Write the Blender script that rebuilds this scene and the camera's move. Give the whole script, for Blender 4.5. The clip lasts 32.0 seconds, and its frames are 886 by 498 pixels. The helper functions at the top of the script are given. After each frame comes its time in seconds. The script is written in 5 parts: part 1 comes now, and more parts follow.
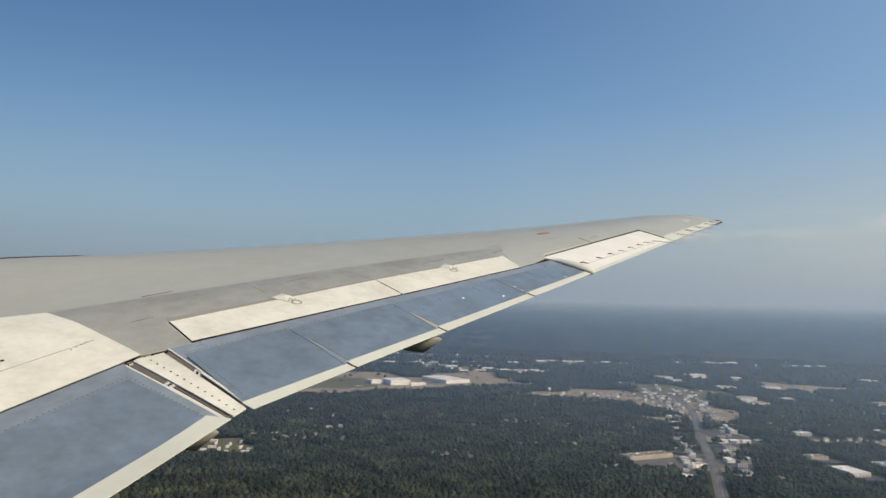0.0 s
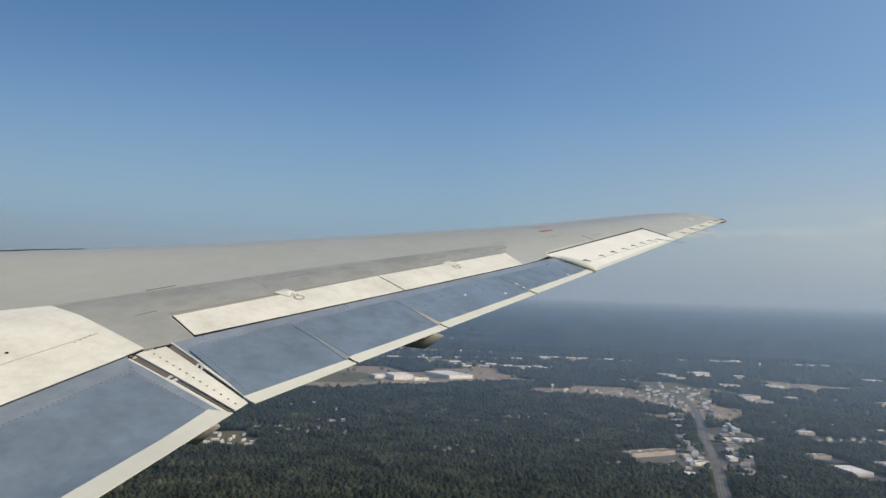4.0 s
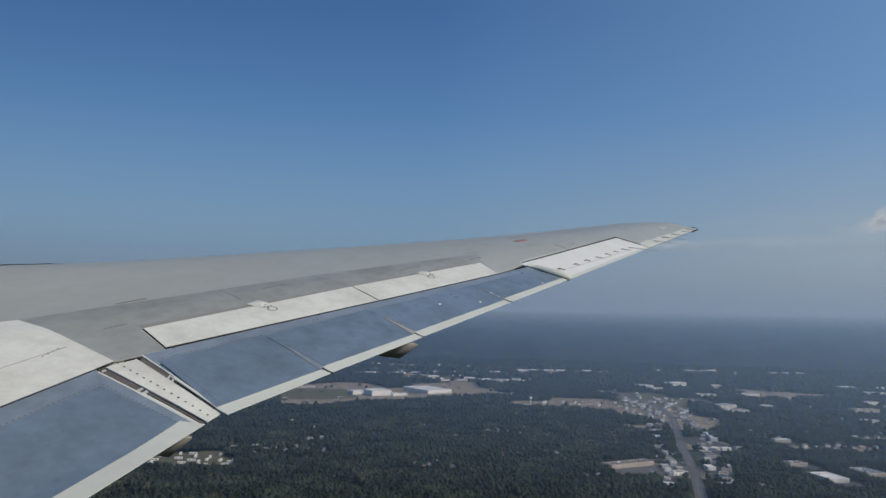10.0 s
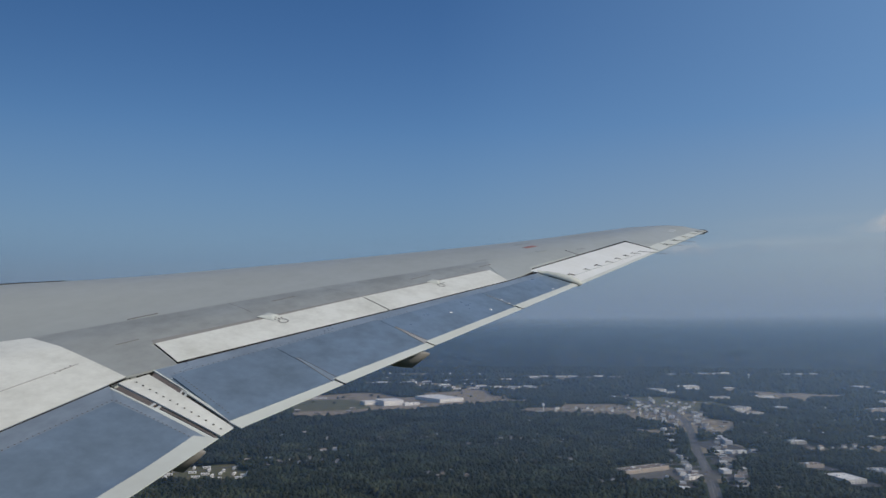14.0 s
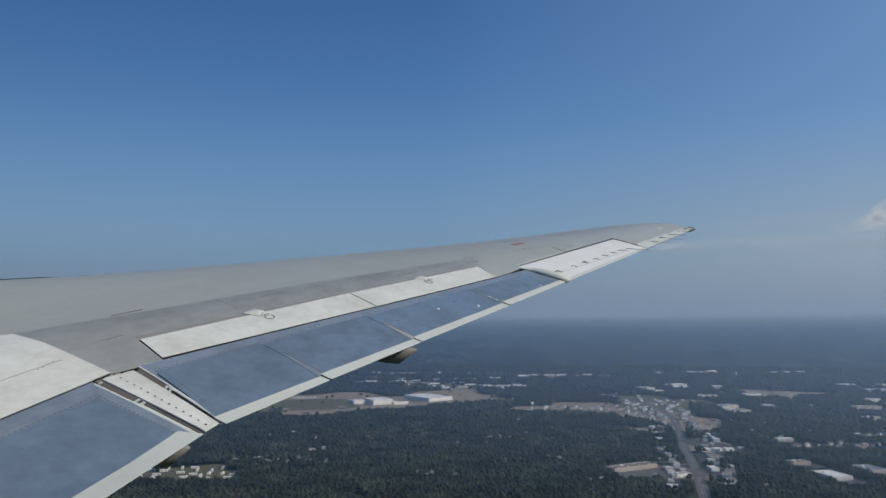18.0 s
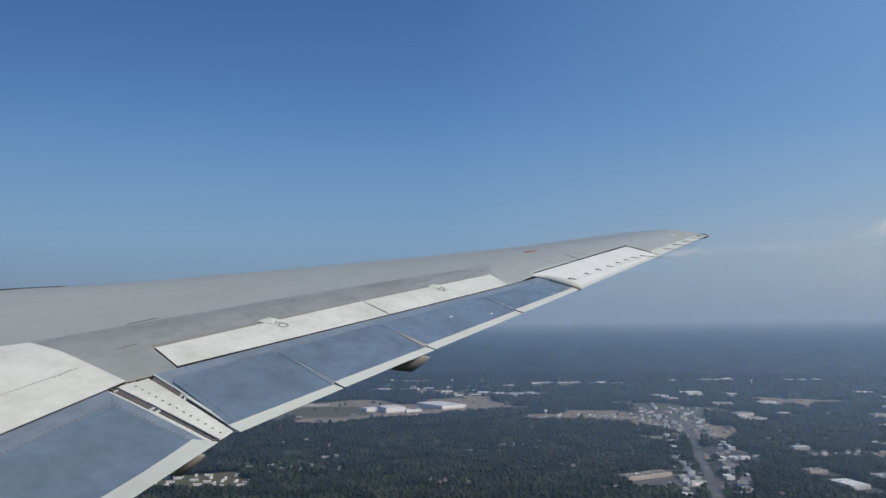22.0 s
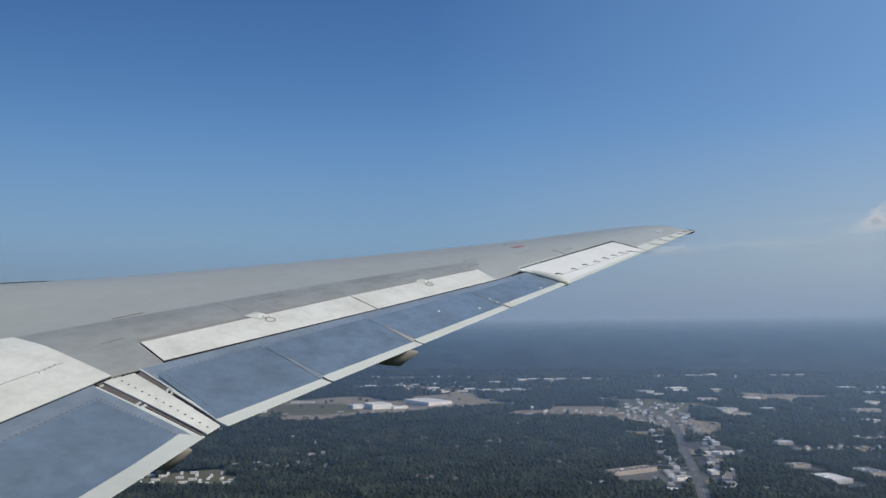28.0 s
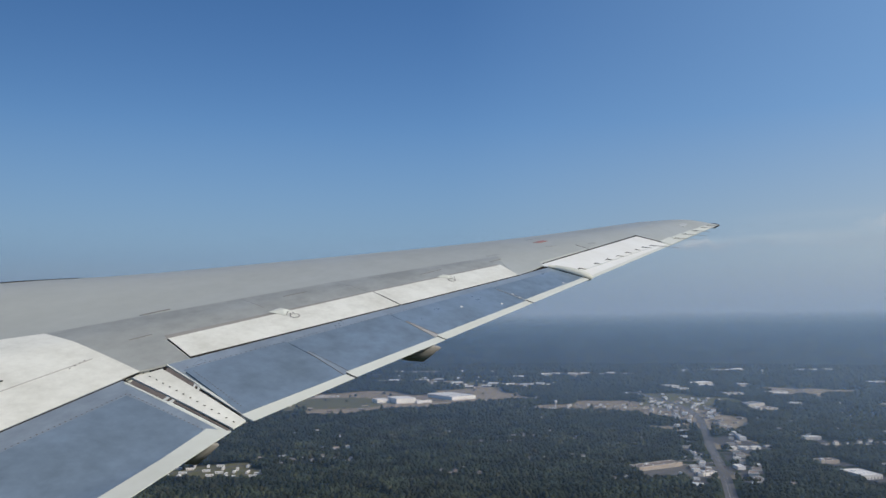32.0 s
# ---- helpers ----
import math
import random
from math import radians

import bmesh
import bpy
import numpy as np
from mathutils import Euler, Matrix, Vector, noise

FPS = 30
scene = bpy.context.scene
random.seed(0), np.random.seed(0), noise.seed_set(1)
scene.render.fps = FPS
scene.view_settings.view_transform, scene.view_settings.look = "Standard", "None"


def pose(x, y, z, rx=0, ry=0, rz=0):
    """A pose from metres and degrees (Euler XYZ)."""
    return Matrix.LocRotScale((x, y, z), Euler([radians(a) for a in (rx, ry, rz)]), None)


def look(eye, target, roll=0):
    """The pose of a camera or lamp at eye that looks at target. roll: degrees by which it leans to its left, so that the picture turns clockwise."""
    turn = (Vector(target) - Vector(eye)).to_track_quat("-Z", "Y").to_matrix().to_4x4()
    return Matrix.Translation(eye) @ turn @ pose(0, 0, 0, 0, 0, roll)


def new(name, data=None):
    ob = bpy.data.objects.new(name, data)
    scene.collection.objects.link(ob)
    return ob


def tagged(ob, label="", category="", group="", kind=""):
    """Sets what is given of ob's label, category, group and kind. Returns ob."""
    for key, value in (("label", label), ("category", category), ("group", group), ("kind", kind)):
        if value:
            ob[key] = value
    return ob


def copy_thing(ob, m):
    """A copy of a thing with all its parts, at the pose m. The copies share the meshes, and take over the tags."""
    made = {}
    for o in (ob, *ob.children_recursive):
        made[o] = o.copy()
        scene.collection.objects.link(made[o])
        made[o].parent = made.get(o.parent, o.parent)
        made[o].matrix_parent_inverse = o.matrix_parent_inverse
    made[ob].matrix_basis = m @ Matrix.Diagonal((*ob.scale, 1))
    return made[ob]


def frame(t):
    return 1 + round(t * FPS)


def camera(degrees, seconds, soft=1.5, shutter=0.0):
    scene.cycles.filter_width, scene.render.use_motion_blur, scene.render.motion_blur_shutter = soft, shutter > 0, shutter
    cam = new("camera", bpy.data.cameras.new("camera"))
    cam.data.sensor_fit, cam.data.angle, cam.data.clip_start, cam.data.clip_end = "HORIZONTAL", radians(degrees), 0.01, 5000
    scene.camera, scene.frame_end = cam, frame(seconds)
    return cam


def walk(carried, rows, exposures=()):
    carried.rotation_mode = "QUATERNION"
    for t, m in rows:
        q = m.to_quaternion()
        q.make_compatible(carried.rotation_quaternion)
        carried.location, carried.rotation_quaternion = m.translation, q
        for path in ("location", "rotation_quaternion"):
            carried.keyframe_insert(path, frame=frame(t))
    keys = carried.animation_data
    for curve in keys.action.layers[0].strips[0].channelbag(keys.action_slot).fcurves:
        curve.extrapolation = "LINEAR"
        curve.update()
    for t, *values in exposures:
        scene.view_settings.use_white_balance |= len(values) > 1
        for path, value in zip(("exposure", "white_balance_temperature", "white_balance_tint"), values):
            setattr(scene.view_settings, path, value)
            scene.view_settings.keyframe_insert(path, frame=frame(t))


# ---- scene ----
ALT = 300.0
# seconds, shift of the eye in metres (x, y, z), yaw, pitch, roll in degrees
ROWS = [
    (0, -0.0485, 0.02, 0.029, 0.646, 5.802, 0.966),
    (0.5, -0.0452, 0.0109, 0.034, 0.894, 6.1, 1.201),
    (1, -0.0446, 0.0239, 0.0294, 1.071, 6.942, 1.694),
    (1.5, -0.0407, 0.0087, 0.0381, 1.14, 7.742, 2.35),
    (2, -0.0353, 0.0142, 0.0353, 1.127, 7.787, 2.159),
    (2.5, -0.0347, 0.0033, 0.0381, 1.032, 7.001, 1.908),
    (4.5, -0.03, -0.0067, 0.0385, 0.836, 5.412, 1.421),
    (5, -0.0258, -0.0088, 0.0314, 0.557, 5.784, 1.309),
    (5.5, -0.0218, -0.0054, 0.0257, 0.349, 5.908, 1.453),
    (6, -0.007, -0.0006, -0.0003, -0.084, 6.499, 1.289),
    (6.5, -0.0092, -0.0131, 0.0055, -0.484, 6.858, 1.092),
    (7, -0.0136, 0.01, -0.0009, -0.608, 7.142, 1.052),
    (7.5, -0.017, 0.0088, 0.013, -0.63, 7.319, 1.15),
    (8, -0.0167, 0.015, 0.0038, -0.795, 7.944, 0.783),
    (8.5, -0.0193, 0.0259, -0.0018, -0.892, 8.145, 0.748),
    (9, -0.0244, 0.0372, -0.0081, -1.077, 7.999, 0.825),
    (9.5, -0.019, 0.0164, 0.0062, -1.027, 7.308, 0.577),
    (10, -0.0118, -0.002, -0.0011, -0.733, 6.534, 0.548),
    (10.5, -0.0072, 0.0058, -0.0137, -0.478, 5.765, 0.347),
    (11, -0.0037, 0.0075, 0.0028, -0.25, 5.755, 0.675),
    (11.5, 0.003, -0.0032, 0.0119, -0.242, 6.373, 0.53),
    (12, 0.0107, -0.0032, 0.0195, -0.26, 6.876, 0.319),
    (12.5, 0.0053, 0.0045, 0.0023, -0.301, 7.45, -0.438),
    (13, 0.0089, -0.0093, 0.0008, -0.173, 7.668, -0.733),
    (13.5, -0.0232, 0.0188, 0.0005, -0.185, 7.528, -0.855),
    (14, -0.0196, 0.0161, -0.0014, -0.113, 7.151, -0.74),
    (14.5, -0.0113, -0.0018, 0.0072, -0.082, 6.474, -0.714),
    (16.5, 0.0101, -0.0089, -0.0193, -0.064, 6.869, -0.464),
    (17, 0.0006, 0.0192, -0.0155, -0.539, 8.224, -0.5),
    (17.5, -0.0029, 0.0239, -0.0198, -0.828, 7.98, -0.766),
    (18, -0.0059, 0.0251, -0.0223, -0.914, 7.059, -0.87),
    (18.5, 0.0042, 0.0186, -0.028, -0.726, 6.615, -1.115),
    (19, -0.0005, 0.016, -0.0205, -0.463, 6.287, -1.064),
    (19.5, 0.0066, 0.0053, -0.0308, -0.063, 5.985, -1.081),
    (20, -0.002, 0.0091, -0.0193, 0.095, 6.092, -0.389),
    (20.5, 0.0058, 0.0104, -0.0318, 0.161, 7.01, -0.224),
    (21, 0.0046, 0.014, -0.0223, 0.09, 7.957, -0.287),
    (21.5, -0.0045, 0.0144, -0.024, -0.131, 8.198, -0.634),
    (22, -0.0071, 0.0162, -0.0194, -0.004, 7.615, -0.929),
    (22.5, -0.0005, 0.0024, -0.0224, 0.203, 6.744, -1.053),
    (23, -0.0134, 0.0164, -0.0276, 0.313, 6.269, -1.225),
    (23.5, 0.0018, -0.0121, -0.0129, 0.474, 5.978, -1.092),
    (24, -0.0072, 0.0049, -0.0164, 0.307, 6.722, -1.102),
    (24.5, -0.0127, 0.0076, -0.025, 0.182, 7.132, -0.754),
    (25, -0.0096, 0.0089, -0.0304, -0.018, 7.384, -0.309),
    (25.5, -0.0043, 0.0051, -0.0162, -0.253, 7.191, -0.436),
    (27.5, -0.0066, 0.0109, -0.0283, -0.745, 6.73, -0.907),
    (28, -0.0181, 0.0289, -0.0346, -0.992, 7.358, -1.076),
    (28.5, -0.013, 0.0309, -0.0236, -1.246, 8.507, -0.688),
    (29, -0.0169, 0.0461, -0.0237, -1.601, 9.754, -0.646),
    (29.5, -0.0117, 0.0479, -0.0278, -1.788, 9.13, -0.993),
    (30, -0.0226, 0.0353, -0.0232, -1.773, 9.112, -1.375),
    (30.5, -0.0244, 0.0411, -0.0287, -0.851, 9.706, -0.792),
    (31, -0.018, 0.0297, -0.0401, -0.218, 8.861, -0.906),
    (31.5, -0.0133, 0.005, -0.0313, 0.412, 7.997, -1.18),
    (32, -0.0142, 0.0082, -0.0273, 0.693, 6.99, -1.121),
]


# the aircraft's lean against the horizon
BANK = pose(0, 0, ALT, -2.0, -0.5, 0)


def turned(dx, dy, dz, yaw, pitch, roll):
    y, p = radians(yaw), radians(pitch)
    eye = Vector((dx, dy, dz))
    return BANK @ look(eye, eye + 10 * Vector((-math.sin(y) * math.cos(p), math.cos(y) * math.cos(p), math.sin(p))), roll)


cam = camera(58.7, 32.0, soft=1.5)
walk(cam, [(t, turned(*rest)) for t, *rest in ROWS], exposures=[
    (0.0, 0.26, 7900, 10), (2.5, 0.24, 7800, 10), (6.0, 0.12, 7050, 10), (7.2, -0.06, 6800, 10), (9.0, -0.2, 6650, 10), (13.0, -0.28, 6450, 10), (19.0, -0.2, 6400, 10), (23.0, 0.0, 6500, 10), (28.0, 0.0, 6450, 10), (30.0, -0.08, 6450, 10), (32.0, 0.06, 6600, 10)])

# ---------------------------------------------------------------- light
SUN_EL, SUN_AZ = 34.0, 114.0          # elevation; azimuth clockwise from +y
sun_way = Vector((math.sin(radians(SUN_AZ)) * math.cos(radians(SUN_EL)),
                  math.cos(radians(SUN_AZ)) * math.cos(radians(SUN_EL)), math.sin(radians(SUN_EL))))
sun = new("sun", bpy.data.lights.new("sun", "SUN"))
sun.data.energy, sun.data.angle, sun.data.color = 3.5, radians(0.6), (1.0, 0.88, 0.72)
sun.matrix_world = look(sun_way * 900 + Vector((0, 0, ALT)), (0, 0, ALT))

world = bpy.data.worlds.new("sky")
scene.world = world
world.use_nodes = True


def node(tree, kind, **inputs):
    n = tree.nodes.new(kind)
    for key, value in inputs.items():
        n.inputs[key.replace("_", " ")].default_value = value
    return n


def maths(tree, op, a, b=0.0, clamp=False):
    n = tree.nodes.new("ShaderNodeMath")
    n.operation, n.use_clamp = op, clamp
    for i, v in enumerate((a, b)):
        if isinstance(v, (int, float)):
            n.inputs[i].default_value = v
        else:
            tree.links.new(v, n.inputs[i])
    return n.outputs[0]


def ramp(tree, value, stops):
    n = tree.nodes.new("ShaderNodeValToRGB")
    tree.links.new(value, n.inputs[0])
    els = n.color_ramp.elements
    while len(els) < len(stops):
        els.new(0.5)
    for el, (at, col) in zip(els, stops):
        el.position = at
        el.color = (col, col, col, 1) if isinstance(col, (int, float)) else (*col, 1)
    return n.outputs[0]


def blend(tree, fac, a, b, mode="MIX"):
    n = tree.nodes.new("ShaderNodeMix")
    n.data_type, n.blend_type = "RGBA", mode
    for sock, v in ((n.inputs[0], fac), (n.inputs[6], a), (n.inputs[7], b)):
        if isinstance(v, (int, float)):
            sock.default_value = v
        elif isinstance(v, tuple):
            sock.default_value = (*v, 1)
        else:
            tree.links.new(v, sock)
    return n.outputs[2]


def noise_at(tree, coord, scale, detail=4.0, rough=0.55, stretch=(1, 1, 1), shift=(0, 0, 0)):
    m = tree.nodes.new("ShaderNodeMapping")
    m.inputs["Scale"].default_value, m.inputs["Location"].default_value = stretch, shift
    tree.links.new(coord, m.inputs["Vector"])
    n = node(tree, "ShaderNodeTexNoise", Scale=scale, Detail=detail, Roughness=rough)
    tree.links.new(m.outputs[0], n.inputs["Vector"])
    return n.outputs["Fac"]


SKY_STRENGTH = 0.115
t = world.node_tree
sky = t.nodes.new("ShaderNodeTexSky")
sky.sky_type, sky.sun_disc = "NISHITA", False
sky.sun_elevation, sky.sun_rotation = radians(SUN_EL), radians(SUN_AZ)
sky.altitude, sky.air_density, sky.dust_density, sky.ozone_density = 300, 1.0, 1.0, 2.2
way = t.nodes.new("ShaderNodeTexCoord").outputs["Generated"]
split = t.nodes.new("ShaderNodeSeparateXYZ")
t.links.new(way, split.inputs[0])
el = split.outputs["Z"]
side = maths(t, "DIVIDE", split.outputs["X"], maths(t, "MAXIMUM", split.outputs["Y"], 0.05))


def cloud_row(base, high, spacing, shift, reach, soft):
    """A row of small flat-bottomed cumulus along the horizon: how much they cover, and how far up in them one looks."""
    curl = maths(t, "SUBTRACT", noise_at(t, way, 20.0, 9.0, 0.62, (1, 1, 1.7), (shift, 0, 0)), 0.5)
    along = t.nodes.new("ShaderNodeCombineXYZ")
    t.links.new(maths(t, "ADD", side, maths(t, "MULTIPLY", curl, 0.16)), along.inputs[0])
    heap = noise_at(t, along.outputs[0], spacing, 3.0, 0.5, (1, 1, 1), (shift, 0, 0))
    tall = maths(t, "MULTIPLY", maths(t, "MULTIPLY", ramp(t, heap, [(0.40, 0.0), (0.62, 1.0)]), ramp(t, side, reach)), high)
    up = maths(t, "SUBTRACT", maths(t, "ADD", el, maths(t, "MULTIPLY", curl, 0.050)), base)
    foot = ramp(t, maths(t, "MULTIPLY", up, 1 / soft), [(0.0, 0.0), (1.0, 1.0)])
    head = ramp(t, maths(t, "MULTIPLY", maths(t, "SUBTRACT", tall, up), 1 / soft), [(0.0, 0.0), (1.0, 1.0)])
    return maths(t, "MULTIPLY", foot, head), maths(t, "DIVIDE", up, high)


# low cumulus towards the sun's side: a far thin row, and larger heaps before it
far_cover, far_up = cloud_row(0.074, 0.022, 7.0, 1.3, [(0.0, 0.0), (0.30, 1.0)], 0.012)
near_cover, near_up = cloud_row(0.092, 0.050, 5.5, 4.9, [(0.33, 0.0), (0.47, 1.0)], 0.020)
band = maths(t, "MULTIPLY", ramp(t, maths(t, "MULTIPLY", el, 5.0), [(0.20, 0.0), (0.34, 1.0), (0.46, 0.9), (0.62, 0.0)]), ramp(t, side, [(0.05, 0.0), (0.42, 1.0)]))
sheet = maths(t, "MULTIPLY", ramp(t, noise_at(t, way, 3.0, 5.0, 0.5, (1, 1, 13.0), (0.2, 0.4, 0.3)), [(0.44, 0.0), (0.70, 0.30)]), band)
cover = maths(t, "MAXIMUM", maths(t, "MAXIMUM", maths(t, "MULTIPLY", far_cover, 0.75), near_cover), sheet)
lit_up = blend(t, near_cover, far_up, near_up)
lit = ramp(t, maths(t, "ADD", lit_up, maths(t, "MULTIPLY", noise_at(t, way, 40.0, 4.0, 0.6), 0.5)), [(0.30, (2.55, 2.85, 3.35)), (0.66, (3.2, 3.45, 3.9)), (1.0, (5.2, 5.2, 5.2))])
deep = t.nodes.new("ShaderNodeHueSaturation")
deep.inputs["Hue"].default_value, deep.inputs["Saturation"].default_value = 0.507, 1.29
t.links.new(sky.outputs[0], deep.inputs["Color"])
# summer haze low in the sky, whiter towards the sun
murk = blend(t, ramp(t, side, [(0.0, 0.0), (0.55, 1.0)]), (1.2, 2.05, 3.6), (2.85, 3.3, 3.88))
glare = blend(t, ramp(t, side, [(0.0, 0.0), (0.75, 0.50)]), blend(t, 1.0, deep.outputs[0], ramp(t, maths(t, "ADD", side, 0.6), [(0.0, 0.75), (0.7, 1.0)]), "MULTIPLY"), (2.1, 3.7, 6.0))
murk = blend(t, ramp(t, maths(t, "MULTIPLY", el, 10.0), [(0.0, 0.0), (0.75, 1.0)]), (2.15, 2.68, 3.35), murk)
low_sky = blend(t, ramp(t, maths(t, "MULTIPLY", el, 4.0), [(0.0, 1.0), (0.35, 0.62), (0.95, 0.0)]), glare, murk)
bg = t.nodes["Background"]
t.links.new(blend(t, maths(t, "MULTIPLY", cover, 0.8), low_sky, lit), bg.inputs["Color"])
bg.inputs["Strength"].default_value = SKY_STRENGTH

# ---------------------------------------------------------------- materials


def material(name, rough=0.6, metal=0.0):
    m = bpy.data.materials.new(name)
    m.use_nodes = True
    b = m.node_tree.nodes["Principled BSDF"]
    b.inputs["Roughness"].default_value, b.inputs["Metallic"].default_value = rough, metal
    return m, m.node_tree, b


def bumped(tree, bsdf, height, strength, distance):
    n = node(tree, "ShaderNodeBump", Strength=strength, Distance=distance)
    tree.links.new(height, n.inputs["Height"])
    tree.links.new(n.outputs[0], bsdf.inputs["Normal"])


def painted(name, colour, dirty, rough=0.5, metal=0.0, big=1.2, small=14.0, streak=(1, 1, 1), amount=0.6, relief=0.0, edge=(0.38, 0.68)):
    """Paint or metal with large stains and fine grain, in metres."""
    m, tree, b = material(name, rough, metal)
    co = tree.nodes.new("ShaderNodeTexCoord").outputs["Object"]
    a = noise_at(tree, co, big, 5.0, 0.6, streak)
    f = noise_at(tree, co, small, 4.0, 0.65, streak, (3, 1, 7))
    fac = maths(tree, "MULTIPLY", ramp(tree, maths(tree, "ADD", maths(tree, "MULTIPLY", a, 0.7), maths(tree, "MULTIPLY", f, 0.3)), [(edge[0], 0.0), (edge[1], 1.0)]), amount)
    tree.links.new(blend(tree, fac, colour, dirty), b.inputs["Base Color"])
    tree.links.new(ramp(tree, a, [(0.3, max(rough - 0.1, 0.05)), (0.7, min(rough + 0.12, 1))]), b.inputs["Roughness"])
    if relief:
        bumped(tree, b, a, 0.5, relief)
    return m


def varied(name, colours, rough=0.8, scale=0.3, relief=0.0):
    """One of several colours for each object, with weathering."""
    m, tree, b = material(name, rough)
    info = tree.nodes.new("ShaderNodeObjectInfo")
    n = tree.nodes.new("ShaderNodeValToRGB")
    n.color_ramp.interpolation = "CONSTANT"
    while len(n.color_ramp.elements) < len(colours):
        n.color_ramp.elements.new(0.5)
    for i, (e, c) in enumerate(zip(n.color_ramp.elements, colours)):
        e.position, e.color = i / len(colours), (*c, 1)
    tree.links.new(info.outputs["Random"], n.inputs[0])
    co = tree.nodes.new("ShaderNodeTexCoord").outputs["Object"]
    w = noise_at(tree, co, scale, 5.0, 0.65)
    tree.links.new(blend(tree, ramp(tree, w, [(0.35, 0.0), (0.75, 0.55)]), n.outputs[0], (0.12, 0.11, 0.10)), b.inputs["Base Color"])
    return m


WING_GREY = painted("wing_grey_paint", (0.376, 0.405, 0.384), (0.275, 0.298, 0.286), 0.48, 0.0, 0.6, 9.0, (1.3, 0.7, 1), 0.5, edge=(0.40, 0.66))
AFT_GREY = painted("aft_grey_paint", (0.312, 0.334, 0.318), (0.218, 0.234, 0.222), 0.45, 0.0, 1.7, 12.0, (1, 0.6, 1), 0.85, edge=(0.42, 0.60))
WHITE = painted("spoiler_white_paint", (0.695, 0.715, 0.655), (0.46, 0.47, 0.42), 0.5, 0.0, 3.6, 24.0, (1, 0.8, 1), 0.7, edge=(0.42, 0.66))
# the sky's blue reflection is mixed into both flap metals' base colours
FLAP_SKY_BLUE = painted("flap_metal_sky_tint", (0.24, 0.322, 0.402), (0.158, 0.212, 0.256), 0.36, 0.35, 2.6, 13.0, (1, 0.8, 1), 0.9, edge=(0.40, 0.62))
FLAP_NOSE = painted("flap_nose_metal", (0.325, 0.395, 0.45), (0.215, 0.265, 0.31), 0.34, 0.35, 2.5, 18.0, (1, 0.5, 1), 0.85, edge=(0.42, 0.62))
AILERON_WHITE = painted("aileron_white_paint", (0.75, 0.77, 0.735), (0.58, 0.59, 0.55), 0.45, 0.0, 2.0, 18.0, (1, 0.8, 1), 0.5)
EDGE = painted("trailing_edge_paint", (0.585, 0.622, 0.572), (0.45, 0.47, 0.42), 0.5, 0.0, 1.5, 15.0, (1, 1, 1), 0.5)
WALL_HULL = painted("fuselage_paint", (0.55, 0.56, 0.57), (0.46, 0.47, 0.48), 0.4, 0.0, 0.6, 8.0)
# near-black for the shade in open gaps, and for dark rivets and fittings
DARK = painted("gap_shade_and_fittings", (0.016, 0.015, 0.014), (0.034, 0.029, 0.025), 0.9, 0.0, 5.0, 20.0)
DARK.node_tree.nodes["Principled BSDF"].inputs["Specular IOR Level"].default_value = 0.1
BROWN = painted("grimy_structure", (0.125, 0.11, 0.102), (0.06, 0.05, 0.046), 0.75, 0.0, 6.0, 30.0)
SLOT = painted("slot_fairing_grey", (0.33, 0.33, 0.32), (0.20, 0.19, 0.175), 0.55, 0.0, 5.0, 25.0)
SEAM = painted("panel_seam", (0.17, 0.17, 0.165), (0.12, 0.115, 0.11), 0.6)
SEALANT = painted("sealant_strip", (0.275, 0.272, 0.25), (0.21, 0.205, 0.19), 0.6, 0.0, 2.5, 18.0)
BELLY = painted("fairing_grey_paint", (0.28, 0.275, 0.255), (0.18, 0.175, 0.16), 0.5, 0.0, 2.0, 14.0)
PALE_WEAR = painted("pale_worn_paint", (0.47, 0.50, 0.49), (0.33, 0.36, 0.35), 0.42, 0.0, 3.0, 14.0)
RED = painted("faded_red_paint", (0.34, 0.13, 0.11), (0.28, 0.19, 0.17), 0.6, 0.0, 6.0, 30.0)
BLACK = painted("black_rubber", (0.025, 0.025, 0.028), (0.05, 0.05, 0.05), 0.45)
LENS, lt, lb = material("lamp_glass", 0.12)
lb.inputs["Base Color"].default_value = (0.55, 0.57, 0.6, 1)
lb.inputs["Coat Weight"].default_value = 0.6

CANOPY, ct, cb = material("tree_canopy", 0.95)
isl = ct.nodes.new("ShaderNodeNewGeometry")
co = ct.nodes.new("ShaderNodeTexCoord").outputs["Object"]
leaf = ramp(ct, isl.outputs["Random Per Island"], [(0.0, (0.021, 0.028, 0.019)), (0.45, (0.031, 0.040, 0.025)), (0.8, (0.042, 0.050, 0.029)), (1.0, (0.062, 0.061, 0.037))])
stand = ramp(ct, noise_at(ct, co, 0.004, 4.0), [(0.35, 0.0), (0.68, 1.0)])
groves = ramp(ct, noise_at(ct, co, 0.013, 5.0, 0.6, (1, 1, 0), (7, 3, 0)), [(0.36, 0.55), (0.52, 1.0), (0.66, 1.6)])
ct.links.new(blend(ct, 1.0, blend(ct, maths(ct, "MULTIPLY", stand, 0.6), leaf, (0.018, 0.028, 0.019)), groves, "MULTIPLY"), cb.inputs["Base Color"])
cb.inputs["Specular IOR Level"].default_value = 0.1
bumped(ct, cb, noise_at(ct, co, 0.5, 3.0), 0.6, 1.2)

